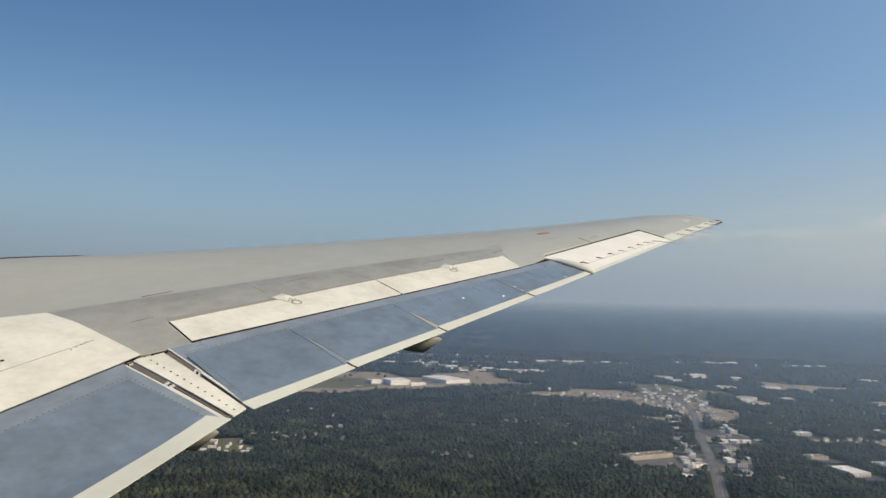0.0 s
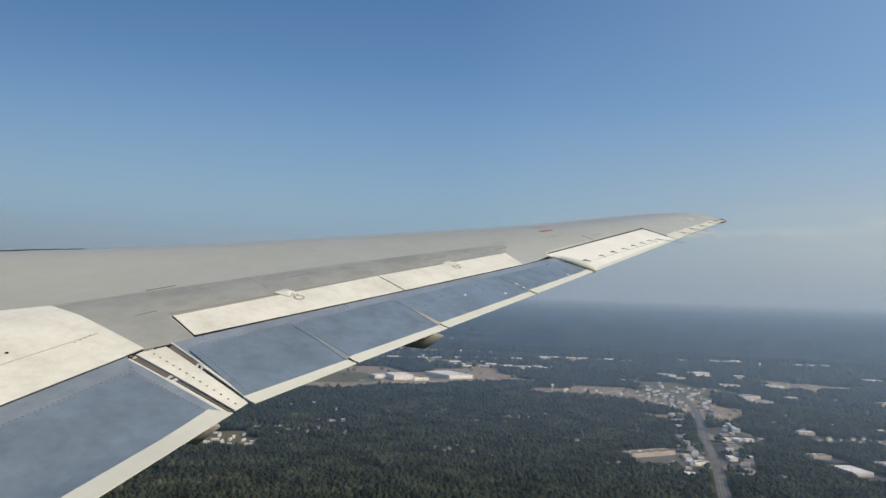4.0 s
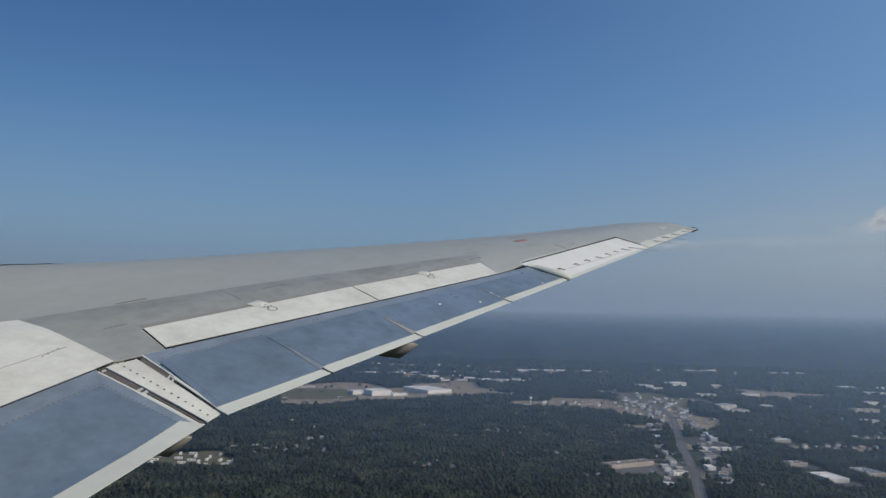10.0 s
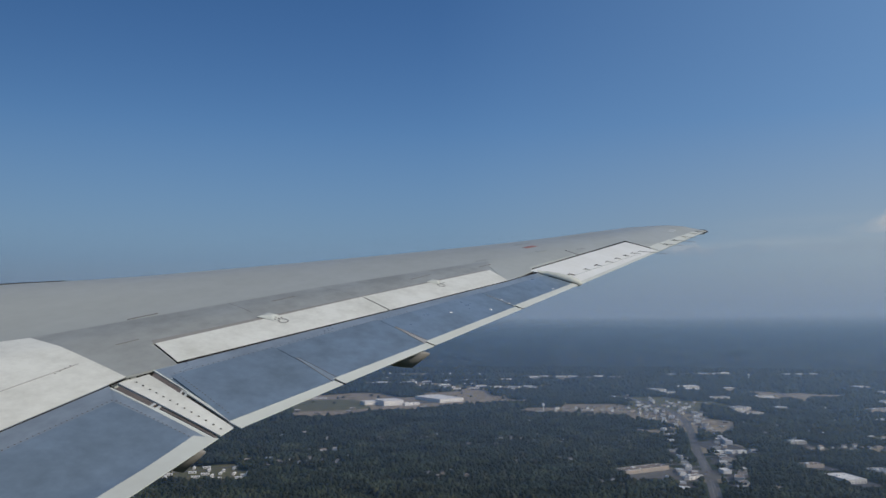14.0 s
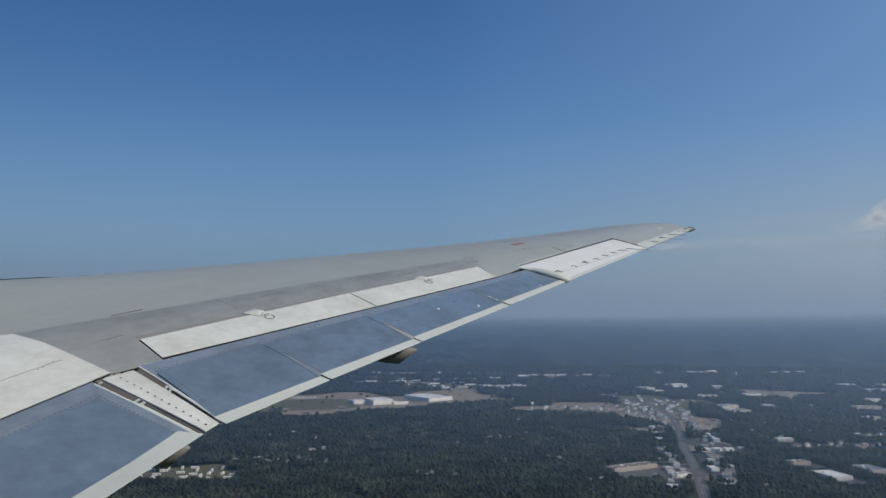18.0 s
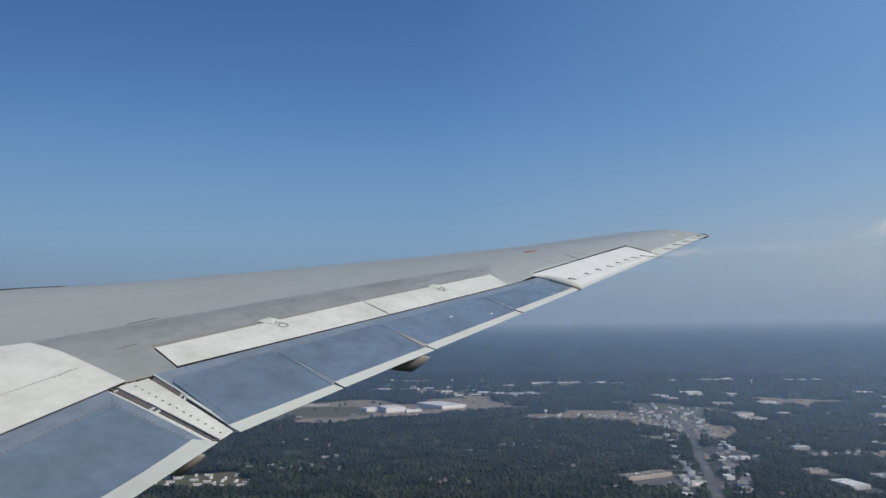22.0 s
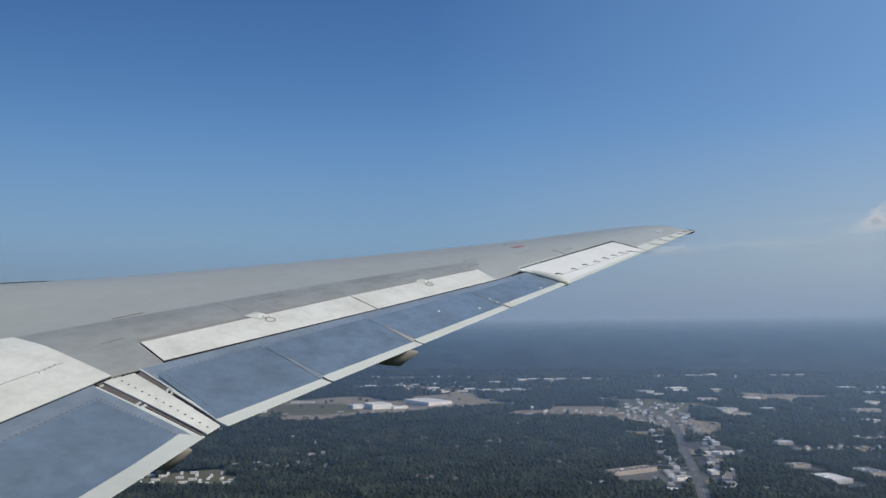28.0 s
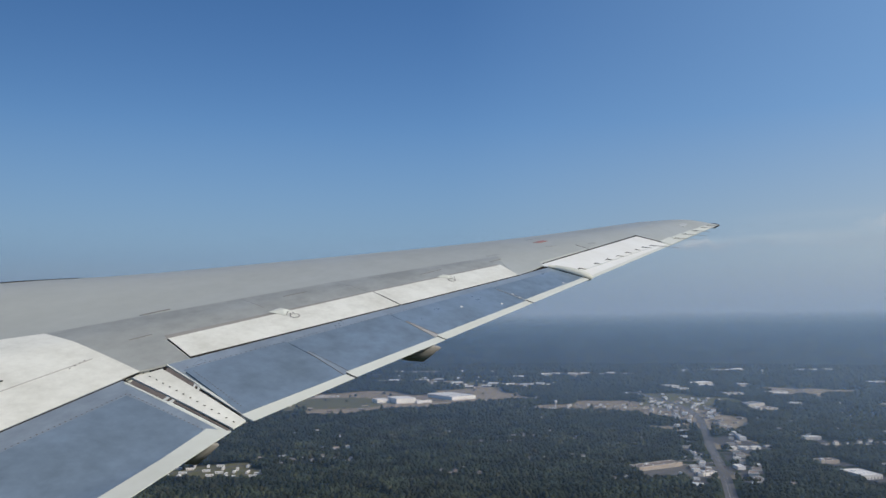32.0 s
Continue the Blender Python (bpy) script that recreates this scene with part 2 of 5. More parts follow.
GROUND, gt, gb = material("wooded_ground", 0.95)
co = gt.nodes.new("ShaderNodeTexCoord").outputs["Object"]
g1 = ramp(gt, noise_at(gt, co, 0.02, 6.0, 0.65), [(0.3, (0.022, 0.034, 0.018)), (0.55, (0.040, 0.055, 0.028)), (0.75, (0.085, 0.080, 0.050))])
gt.links.new(blend(gt, ramp(gt, noise_at(gt, co, 0.0016, 4.0), [(0.45, 0.0), (0.7, 0.5)]), g1, (0.035, 0.05, 0.024)), gb.inputs["Base Color"])
gb.inputs["Specular IOR Level"].default_value = 0.1


def soil(name, a, b_, scale=0.03):
    m, tree, b = material(name, 0.95)
    co = tree.nodes.new("ShaderNodeTexCoord").outputs["Object"]
    n1, n2 = noise_at(tree, co, scale, 6.0, 0.7), noise_at(tree, co, scale * 9, 4.0, 0.6)
    tree.links.new(blend(tree, ramp(tree, maths(tree, "ADD", maths(tree, "MULTIPLY", n1, 0.7), maths(tree, "MULTIPLY", n2, 0.3)), [(0.38, 0.0), (0.62, 1.0)]), a, b_), b.inputs["Base Color"])
    b.inputs["Specular IOR Level"].default_value = 0.1
    return m


EARTH = soil("bare_earth", (0.38, 0.305, 0.225), (0.17, 0.15, 0.095))
LAWN = soil("dry_grass", (0.10, 0.11, 0.05), (0.16, 0.14, 0.08))
ASPHALT = soil("asphalt", (0.075, 0.075, 0.078), (0.11, 0.105, 0.10), 0.05)
ROAD = soil("road_surface", (0.16, 0.155, 0.15), (0.11, 0.11, 0.11), 0.06)
LOT = soil("worn_concrete_yard", (0.17, 0.16, 0.145), (0.10, 0.10, 0.095), 0.05)
MARK = painted("road_paint", (0.6, 0.6, 0.56), (0.4, 0.4, 0.38), 0.8, 0.0, 0.2, 2.0)
ROOF_FLAT = varied("flat_roof_membrane", [(0.52, 0.51, 0.47), (0.22, 0.23, 0.24), (0.34, 0.31, 0.27), (0.60, 0.59, 0.56), (0.17, 0.18, 0.19), (0.28, 0.22, 0.17), (0.42, 0.42, 0.40)], 0.85, 0.05)
ROOF_WHITE = painted("white_roof_membrane", (0.78, 0.76, 0.71), (0.60, 0.585, 0.54), 0.8, 0.0, 0.04, 0.5)
ROOF_GREY = painted("grey_roof_membrane", (0.22, 0.23, 0.24), (0.16, 0.165, 0.17), 0.8, 0.0, 0.04, 0.5)
ROOF_BROWN = painted("brown_gravel_roof", (0.21, 0.17, 0.135), (0.15, 0.125, 0.10), 0.9, 0.0, 0.04, 0.5)
WALL_PALE = varied("pale_building_wall", [(0.72, 0.70, 0.64), (0.60, 0.57, 0.50), (0.76, 0.75, 0.72), (0.48, 0.40, 0.32), (0.66, 0.62, 0.52)], 0.8, 0.08)
WALL_WHITE = painted("white_panel_wall", (0.84, 0.82, 0.77), (0.64, 0.62, 0.58), 0.7, 0.0, 0.06, 0.7)
ROOF_HOUSE = varied("shingle_roof", [(0.20, 0.18, 0.16), (0.30, 0.27, 0.24), (0.13, 0.12, 0.12), (0.36, 0.30, 0.25), (0.50, 0.48, 0.45)], 0.9, 0.3)
STEEL = painted("light_steel", (0.72, 0.73, 0.74), (0.55, 0.55, 0.55), 0.45, 0.1, 0.4, 3.0)
GLASS_DARK = painted("dark_window_glass", (0.03, 0.035, 0.045), (0.05, 0.055, 0.06), 0.15)
VEHICLE = varied("vehicle_paint", [(0.75, 0.75, 0.74), (0.05, 0.05, 0.06), (0.35, 0.36, 0.38), (0.30, 0.05, 0.04), (0.08, 0.12, 0.25), (0.6, 0.58, 0.52)], 0.35, 0.6)


def haze_material(name, amount, z1, z2, z3, albedo):
    """Thin air-borne haze: scatters a little of the light that passes. It thickens from the ground to z1 and thins out from z2 to z3."""
    m = bpy.data.materials.new(name)
    m.use_nodes = True
    tree = m.node_tree
    tree.nodes.remove(tree.nodes["Principled BSDF"])
    sp = tree.nodes.new("ShaderNodeSeparateXYZ")
    tree.links.new(tree.nodes.new("ShaderNodeNewGeometry").outputs["Position"], sp.inputs[0])
    steps = []
    for lo, hi, v0, v1, ease in ((0.0, z1, 0.0, amount, "LINEAR"), (z2, z3, 1.0, 0.0, "SMOOTHSTEP")):
        k = tree.nodes.new("ShaderNodeMapRange")
        k.interpolation_type = ease
        tree.links.new(sp.outputs["Z"], k.inputs[0])
        for i, v in ((1, lo), (2, hi), (3, v0), (4, v1)):
            k.inputs[i].default_value = v
        steps.append(k.outputs[0])
    d, tr, both, clear = (tree.nodes.new(n) for n in ("ShaderNodeBsdfDiffuse", "ShaderNodeBsdfTranslucent", "ShaderNodeMixShader", "ShaderNodeBsdfTransparent"))
    d.inputs[0].default_value = tr.inputs[0].default_value = (*albedo, 1)
    both.inputs[0].default_value = 0.7
    tree.links.new(d.outputs[0], both.inputs[1])
    tree.links.new(tr.outputs[0], both.inputs[2])
    mix = tree.nodes.new("ShaderNodeMixShader")
    tree.links.new(maths(tree, "MULTIPLY", *steps), mix.inputs[0])
    tree.links.new(clear.outputs[0], mix.inputs[1])
    tree.links.new(both.outputs[0], mix.inputs[2])
    tree.links.new(mix.outputs[0], tree.nodes["Material Output"].inputs["Surface"])
    return m


# ---------------------------------------------------------------- builders


def mesh_from(name, verts, faces, mat, smooth=False):
    me = bpy.data.meshes.new(name)
    me.from_pydata([tuple(v) for v in verts], [], faces)
    me.materials.append(mat)
    if smooth:
        me.polygons.foreach_set("use_smooth", [True] * len(me.polygons))
    me.update()
    return me


def part(name, me, parent, label="", kind=""):
    ob = new(name, me)
    ob.parent = parent
    return tagged(ob, label, kind=kind)


def thing(name, label, category, group="", kind="", at=None):
    ob = new(name)
    ob.empty_display_size = 0.5
    if at is not None:
        ob.matrix_world = at
    return tagged(ob, label, category, group, kind)


def joined(pieces):
    """One list of vertices and faces out of several."""
    verts, faces = [], []
    for v, f in pieces:
        k = len(verts)
        verts += list(v)
        faces += [tuple(i + k for i in p) for p in f]
    return verts, faces


def box(x0, x1, y0, y1, z0, z1):
    v = [(x, y, z) for z in (z0, z1) for x, y in ((x0, y0), (x1, y0), (x1, y1), (x0, y1))]
    return v, [(3, 2, 1, 0), (4, 5, 6, 7), (0, 1, 5, 4), (1, 2, 6, 5), (2, 3, 7, 6), (3, 0, 4, 7)]


def rod(p, q, r0, r1, n=8):
    p, q = Vector(p), Vector(q)
    u = (q - p).normalized()
    s = u.orthogonal().normalized()
    w = u.cross(s)
    v = [tuple(c + r * (math.cos(2 * math.pi * i / n) * s + math.sin(2 * math.pi * i / n) * w)) for c, r in ((p, r0), (q, r1)) for i in range(n)]
    f = [(i, (i + 1) % n, n + (i + 1) % n, n + i) for i in range(n)] + [tuple(reversed(range(n))), tuple(range(n, 2 * n))]
    return v, f


# ---------------------------------------------------------------- the wing
# The wing's own axes: a aft, o outboard, z up, from the eye's mean place.
ref = turned(0, 0, 0, 0, 6.5, 1.3)
psi, dip = radians(14.5), radians(2.0)
own = look((0, 0, 0), (-math.sin(psi) * math.cos(dip), math.cos(psi) * math.cos(dip), -math.sin(dip)))
WING = ref @ own.inverted()

K_A, K_O, K_Z = -1.98, 3.40, -0.936        # kink of the trailing edge
T_A, T_O, T_Z = 1.07, 14.90, -0.177        # tip of the trailing edge
LE_TIP, LE_SWEEP = -0.33, 0.5206


def te(o):
    return K_A + (o - K_O) * (T_A - K_A) / (T_O - K_O)


def z_te(o):
    return K_Z + (o - K_O) * (T_Z - K_Z) / (T_O - K_O)


def le(o):
    return LE_TIP - (T_O - o) * LE_SWEEP


def half(c):
    return 0.6 * (0.2969 * math.sqrt(c) - 0.126 * c - 0.3516 * c**2 + 0.2843 * c**3 - 0.1036 * c**4)


FULL = ((3.0, 1.45), (4.7, 1.32), (5.5, 1.17), (6.6, 1.08), (7.7, 0.99), (9.8, 0.80), (11.5, 0.67), (12.6, 0.66), (13.5, 0.69), (15.0, 0.69))


def full(c, o):
    """How full the section is: the front half grows thicker inboard and thinner outboard."""
    k = float(np.interp(o, [p[0] for p in FULL], [p[1] for p in FULL]))
    w = min(max((0.66 - c) / 0.36, 0.0), 1.0)
    return 1 + (k - 1) * w * w * (3 - 2 * w)


def upper(c, o=5.0):
    e, c = max(0.0, c - 1), min(max(c, 0.0), 1.0)
    return 0.02 * (1 - c) + full(c, o) * (half(c) + 0.08 * c * (1 - c)) + 0.1 * (0.28 - max(0.0, c - 0.72)) - 0.14 * e


def lower(c, o=5.0):
    return 0.02 * (1 - c) - half(c) * 0.75 + full(c, o) * 0.08 * c * (1 - c) + 0.1 * (0.28 - max(0.0, c - 0.72)) - 0.004


def top(a, o, off=0.0):
    ch = te(o) - le(o)
    return (a, o, z_te(o) + ch * upper((a - le(o)) / ch, o) + off)


def at_c(c, o):
    return le(o) + c * (te(o) - le(o))


def patch(corners, off, thick, mat, name, nu=10, nv=6, thin=None):
    """A curved sheet that lies on the wing: four plan corners (a, o) in order, lifted by off."""
    (p0, p1, p2, p3) = [Vector((*c, 0)) for c in corners]
    rows = []
    for j in range(nv + 1):
        for i in range(nu + 1):
            u, v = i / nu, j / nv
            p = (p0 * (1 - u) + p1 * u) * (1 - v) + (p3 * (1 - u) + p2 * u) * v
            rows.append(top(p.x, p.y, off))
    n = len(rows)
    w = nu + 1
    end = thick if thin is None else thin
    verts = rows + [(x, y, z - thick - (end - thick) * (k // w) / nv) for k, (x, y, z) in enumerate(rows)] + rows
    faces = []
    for j in range(nv):
        for i in range(nu):
            k = j * w + i
            faces += [(k, k + 1, k + w + 1, k + w), (n + k + w, n + k + w + 1, n + k + 1, n + k)]
    rim = [i for i in range(w)] + [j * w + nu for j in range(1, nv + 1)] + [nv * w + i for i in range(nu - 1, -1, -1)] + [j * w for j in range(nv - 1, 0, -1)]
    for i, k in enumerate(rim):
        m = rim[(i + 1) % len(rim)]
        faces.append((2 * n + m, 2 * n + k, n + k, n + m))
    # keep the top facing up
    a, b, c = (Vector(verts[i]) for i in faces[0][:3])
    if (b - a).cross(c - a).z < 0:
        faces = [tuple(reversed(f)) for f in faces]
    me = mesh_from(name, verts, faces, mat)
    me.polygons.foreach_set("use_smooth", [i < 2 * nu * nv for i in range(len(faces))])
    return me


def line(p, q, width, off, mat, name, n=8, thick=0.004):
    """A thin strip between two plan points."""
    d = Vector((q[0] - p[0], q[1] - p[1]))
    s = Vector((-d.y, d.x)).normalized() * width / 2
    return patch([(p[0] - s.x, p[1] - s.y), (q[0] - s.x, q[1] - s.y), (q[0] + s.x, q[1] + s.y), (p[0] + s.x, p[1] + s.y)], off, thick, mat, name, n, 1)


def dots(points, r, off, mat, name):
    pieces = []
    for a, o in points:
        x, y, z = top(a, o, off)
        v = [(x + r * math.cos(k * math.pi / 4), y + r * math.sin(k * math.pi / 4), top(x + r * math.cos(k * math.pi / 4), y + r * math.sin(k * math.pi / 4), off)[2]) for k in range(8)]
        pieces.append((v + [(x, y, z + 0.002)], [(k, (k + 1) % 8, 8) for k in range(8)]))
    return mesh_from(name, *joined(pieces), mat)


def between(p, q, n, skip=()):
    return [(p[0] + (q[0] - p[0]) * i / (n - 1), p[1] + (q[1] - p[1]) * i / (n - 1)) for i in range(n) if i not in skip]


def section(o, c_end, squash=1.0, le_shift=0.0, n=26):
    """Upper then lower outline of the wing at one station."""
    ch, l, z = te(o) - le(o) - le_shift, le(o) + le_shift, z_te(o)
    mid = lambda c: (upper(c, o) + lower(c, o)) / 2
    cs = [0.78 * (1 - math.cos(math.pi / 2 * i / n)) for i in range(n + 1)] + [0.78 + (c_end - 0.78) * i / 3 for i in (1, 2, 3)]
    up = [(l + c * ch, o, z + ch * (mid(c) + (upper(c, o) - mid(c)) * squash)) for c in reversed(cs)]
    lo = [(l + c * ch, o, z + ch * (mid(c) + (lower(c, o) - mid(c)) * squash)) for c in cs[1:]]
    return up + lo


def loft(stations, mat, name):
    rings = [section(*s) for s in stations]
    m = len(rings[0])
    verts = [v for r in rings for v in r]
    faces = [(j * m + i, j * m + (i + 1) % m, (j + 1) * m + (i + 1) % m, (j + 1) * m + i) for j in range(len(rings) - 1) for i in range(m)]
    faces += [tuple(reversed(range(m))), tuple(range((len(rings) - 1) * m, len(rings) * m))]
    me = mesh_from(name, verts, faces, mat, True)
    bm = bmesh.new()
    bm.from_mesh(me)
    bmesh.ops.recalc_face_normals(bm, faces=bm.faces)
    bm.to_mesh(me)
    bm.free()
    return me


wing = thing("aircraft_wing", "grey swept airliner wing with white spoilers and blue-grey flaps", "wing", at=WING)
spans = lambda a, b, n: [a + (b - a) * i / n for i in range(n + 1)]
stations = [(o, 0.836) for o in spans(-1.2, 8.28, 19)] + [(o, 0.825 - 0.03 * (o - 8.28) / 3.2) for o in spans(8.30, 11.49, 7)]
stations += [(o, 1.0) for o in spans(11.50, 14.4, 7)] + [(14.58, 1.0, 0.96, 0.03), (14.72, 1.0, 0.85, 0.10), (14.82, 1.0, 0.6, 0.22), (14.87, 1.0, 0.25, 0.36)]
part("wing_skin", loft(stations, WING_GREY, "wing_skin"), wing, "weathered light grey painted skin")

# darker aft panels behind the rear spar
DK1, DK2, SPD, SPA = (-3.35, 3.67), (-2.64, 3.53), (-2.79, 3.96), (-2.54, 3.84)
SPT3 = (-1.53, 7.79)
part("shroud_panel", patch([DK1, SPD, SPA, DK2], 0.004, 0.01, AFT_GREY, "shroud_panel", 6, 6), wing, "darker grey panel")
part("shroud_panel", patch([DK1, (at_c(0.662, 5.9), 5.9), (-2.215, 5.83), SPD], 0.004, 0.01, AFT_GREY, "shroud_panel", 16, 6), wing, "darker grey panel")
part("shroud_panel", patch([(at_c(0.662, 5.903), 5.903), (at_c(0.70, 8.2), 8.2), SPT3, (-2.214, 5.833)], 0.004, 0.01, AFT_GREY, "shroud_panel", 16, 6), wing, "darker grey panel")

part("shroud_panel", patch([(at_c(0.70, 8.12), 8.12), (at_c(0.72, 8.7), 8.7), (at_c(0.845, 8.26), 8.26), (-1.325, 7.50)], 0.002, 0.01, WING_GREY, "shroud_panel", 8, 6), wing)

# white fixed panel near the root
for n, q in enumerate(([DK1, DK2, (-2.815, 1.75), (-4.35, 1.75)], [(-4.36, 1.74), (-2.815, 1.74), (-3.04, -0.9), (-6.2, -0.9)])):
    part("root_panel", patch(q, 0.004, 0.002, WHITE, "root_panel", 12, 10), wing, "white painted root panel")
part("panel_edge", line((-2.632, 3.51), (-2.808, 1.74), 0.004, 0.0038, DARK, "panel_edge", 16, 0.006), wing, "thin dark gap below the root panel")
part("panel_edge", line((-2.808, 1.74), (-3.032, -0.9), 0.004, 0.0038, DARK, "panel_edge", 20, 0.006), wing, "thin dark gap below the root panel")
part("seam", line((-2.90, 3.50), (-3.02, 2.45), 0.0035, 0.006, SLOT, "seam"), wing)
# thin dark strip laid along the wing's upper outline, inboard
part("slat_edge", line((-5.75, 2.15), (-4.27, 5.05), 0.03, 0.005, DARK, "slat_edge", 30, 0.010), wing, "thin dark strip along the wing's front outline")
part("fasteners", dots(between((-2.90, 3.33), (-2.91, 3.45), 4), 0.0048, 0.008, DARK, "fasteners"), wing, kind="stuff")
part("fasteners", dots([(-3.03, 3.03), (-3.045, 2.97)], 0.009, 0.008, DARK, "fasteners"), wing, kind="stuff")

# spoilers over a near-black sheet that stands for the shade in their gap
part("spoiler_bay", patch([(-2.777, 3.981), (-1.539, 7.785), (-1.316, 7.565), (-2.547, 3.851)], 0.0055, 0.01, DARK, "spoiler_bay", 20, 4), wing, "dark sheet for the shade in the gap round the spoilers")
sp1 = part("spoiler", patch([(-2.775, 3.985), (-2.190, 5.842), (-1.927, 5.712), (-2.548, 3.855)], 0.0085, 0.0012, WHITE, "spoiler", 14, 5), wing, "chalky white spoiler panel")
sp2 = part("spoiler", patch([(-2.186, 5.856), (-1.538, 7.78), (-1.320, 7.56), (-1.921, 5.727)], 0.0085, 0.0012, WHITE, "spoiler", 14, 5), wing, "chalky white spoiler panel")


part("sealant_strip", patch([(-2.818, 4.015), (-1.578, 7.75), (-1.545, 7.765), (-2.785, 3.985)], 0.0052, 0.004, SEALANT, "sealant_strip", 20, 1), wing, "faded brownish sealant strip")


def hinge(parent, a, o, s):
    """A raised hinge cover with sloping sides, and its marks."""
    x, y, z = top(a, o, 0.012)
    base = [(-0.13, -0.10), (-0.10, 0.13), (0.03, 0.15), (0.06, -0.06)]
    ridge = [(-0.05, -0.02), (-0.03, 0.06), (0.0, 0.06), (0.01, -0.01)]
    v = [top(a + s * p, o + s * q, 0.010) for p, q in base] + [(*top(a + s * p, o + s * q)[:2], top(a + s * p, o + s * q)[2] + 0.040 * s) for p, q in ridge]
    f = [(0, 1, 5, 4), (1, 2, 6, 5), (2, 3, 7, 6), (3, 0, 4, 7), (4, 5, 6, 7), (3, 2, 1, 0)]
    me = mesh_from("hinge_cover", v, f, EDGE)
    bm = bmesh.new()
    bm.from_mesh(me)
    bmesh.ops.recalc_face_normals(bm, faces=bm.faces)
    bmesh.ops.bevel(bm, geom=list(bm.edges), offset=0.006 * s, segments=2, affect="EDGES")
    bm.to_mesh(me)
    bm.free()
    h = part("hinge_cover", me, parent, "small white raised hinge cover")
    part("bolts", dots([(a + 0.07 * s, o - 0.05 * s), (a + 0.09 * s, o + 0.0), (a + 0.10 * s, o + 0.05 * s), (a + 0.05 * s, o + 0.02 * s)], 0.011 * s, 0.020, DARK, "bolts"), h, kind="stuff")


def ring_mark(parent, a, o, r, mat):
    n, v, f = 24, [], []
    for k in range(n):
        c, s = math.cos(2 * math.pi * k / n), math.sin(2 * math.pi * k / n)
        for w in (0.78, 1.0):
            v.append(top(a + r * 0.72 * w * c, o + r * w * s, 0.0112))
        f.append((2 * k, 2 * k + 1, (2 * k + 3) % (2 * n), (2 * k + 2) % (2 * n)))
    part("painted_ring", mesh_from("painted_ring", v, f, mat), parent, "thin dark painted ring")


hinge(wing, -2.485, 4.87, 0.62)
hinge(wing, -1.835, 6.80, 0.60)
ring_mark(sp1, -2.40, 4.88, 0.045, SEAM)
ring_mark(sp2, -1.78, 6.76, 0.048, SEAM)

# hinge line: dark sheets stand for the shaded gap between the spoilers and the flaps
part("hinge_gap", patch([(-2.66, 3.60), (-1.24, 8.27), (-1.09, 8.27), (-2.60, 3.60)], -0.008, 0.05, DARK, "hinge_gap", 20, 2), wing, "dark sheet in the hinge gap")
part("hinge_gap", patch([(-2.70, 3.42), (-3.146, -0.9), (-3.058, -0.9), (-2.63, 3.42)], -0.008, 0.05, DARK, "hinge_gap", 20, 2), wing, "dark sheet in the hinge gap")


for p, q in (((-2.545, 3.85), (-1.926, 5.712)), ((-1.914, 5.74), (-1.318, 7.56)), ((-1.318, 7.56), (-1.13, 8.22))):
    part("hinge_gap", line(p, q, 0.007, 0.0045, DARK, "hinge_gap", 14), wing, "thin dark sheet in the hinge gap")


def flap_top(o):
    return -2.598 + (o - 3.66) * (-1.105 + 2.598) / (8.24 - 3.66)


def flap_te(o):
    return te(o) + 0.004


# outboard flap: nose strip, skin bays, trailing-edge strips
flap = part("outboard_flap", patch([(-2.588, 3.695), (flap_top(8.22), 8.22), (flap_te(8.24) - 0.03, 8.24), (-2.01, 3.49)], -0.005, 0.07, FLAP_SKY_BLUE, "outboard_flap", 26, 6, 0.006), wing, "metal flap tinted with the sky's blue, with white trailing edge")
part("flap_nose", patch([(-2.588, 3.695), (flap_top(8.22), 8.22), (flap_top(8.2) + 0.084, 8.2), (-2.475, 3.66)], 0.002, 0.006, FLAP_NOSE, "flap_nose", 26, 2), flap, "lighter riveted nose strip")
cuts = [(3.692, 3.482), (4.44, 4.285), (5.45, 5.32), (6.90, 6.80), (8.20, 8.22)]
for (u0, v0), (u1, v1) in zip(cuts, cuts[1:]):
    t0, t1 = flap_top(u0) + 0.10, flap_top(u1) + 0.085
    e0, e1 = flap_te(v0) - 0.075, flap_te(v1) - 0.06
    part("flap_skin", patch([(t0, u0 + 0.0015), (t1, u1 - 0.0015), (e1, v1 - 0.0015), (e0, v0 + 0.0015)], 0.003, 0.006, FLAP_SKY_BLUE, "flap_skin", 14, 6), flap, "metal skin with the reflected sky's blue in its colour")
    part("trailing_edge_strip", patch([(e0 + 0.002, v0 + 0.008 - (0.02 if v0 < 3.5 else 0.0)), (e1 + 0.002, v1 - 0.008), (flap_te(v1), v1 - 0.012), (flap_te(v0), v0 + 0.004 - (0.03 if v0 < 3.5 else 0.0))], 0.005, 0.010, EDGE, "trailing_edge_strip", 12, 2, 0.004), flap, "white trailing-edge strip")
part("rivets", dots(between((flap_top(3.70) + 0.097, 3.73), (flap_top(5.8) + 0.09, 5.80), 58), 0.0044, 0.0048, SEAM, "rivets"), flap, kind="stuff")
part("rivets", dots(between((-2.44, 3.715), (-2.07, 3.545), 18), 0.0044, 0.0048, SEAM, "rivets"), flap, kind="stuff")
part("rivets", dots([(flap_top(4.95) + 0.05 + 0.02 * (k % 2), 4.93 + 0.03 * k) for k in range(4)], 0.005, 0.0048, DARK, "rivets"), flap, kind="stuff")
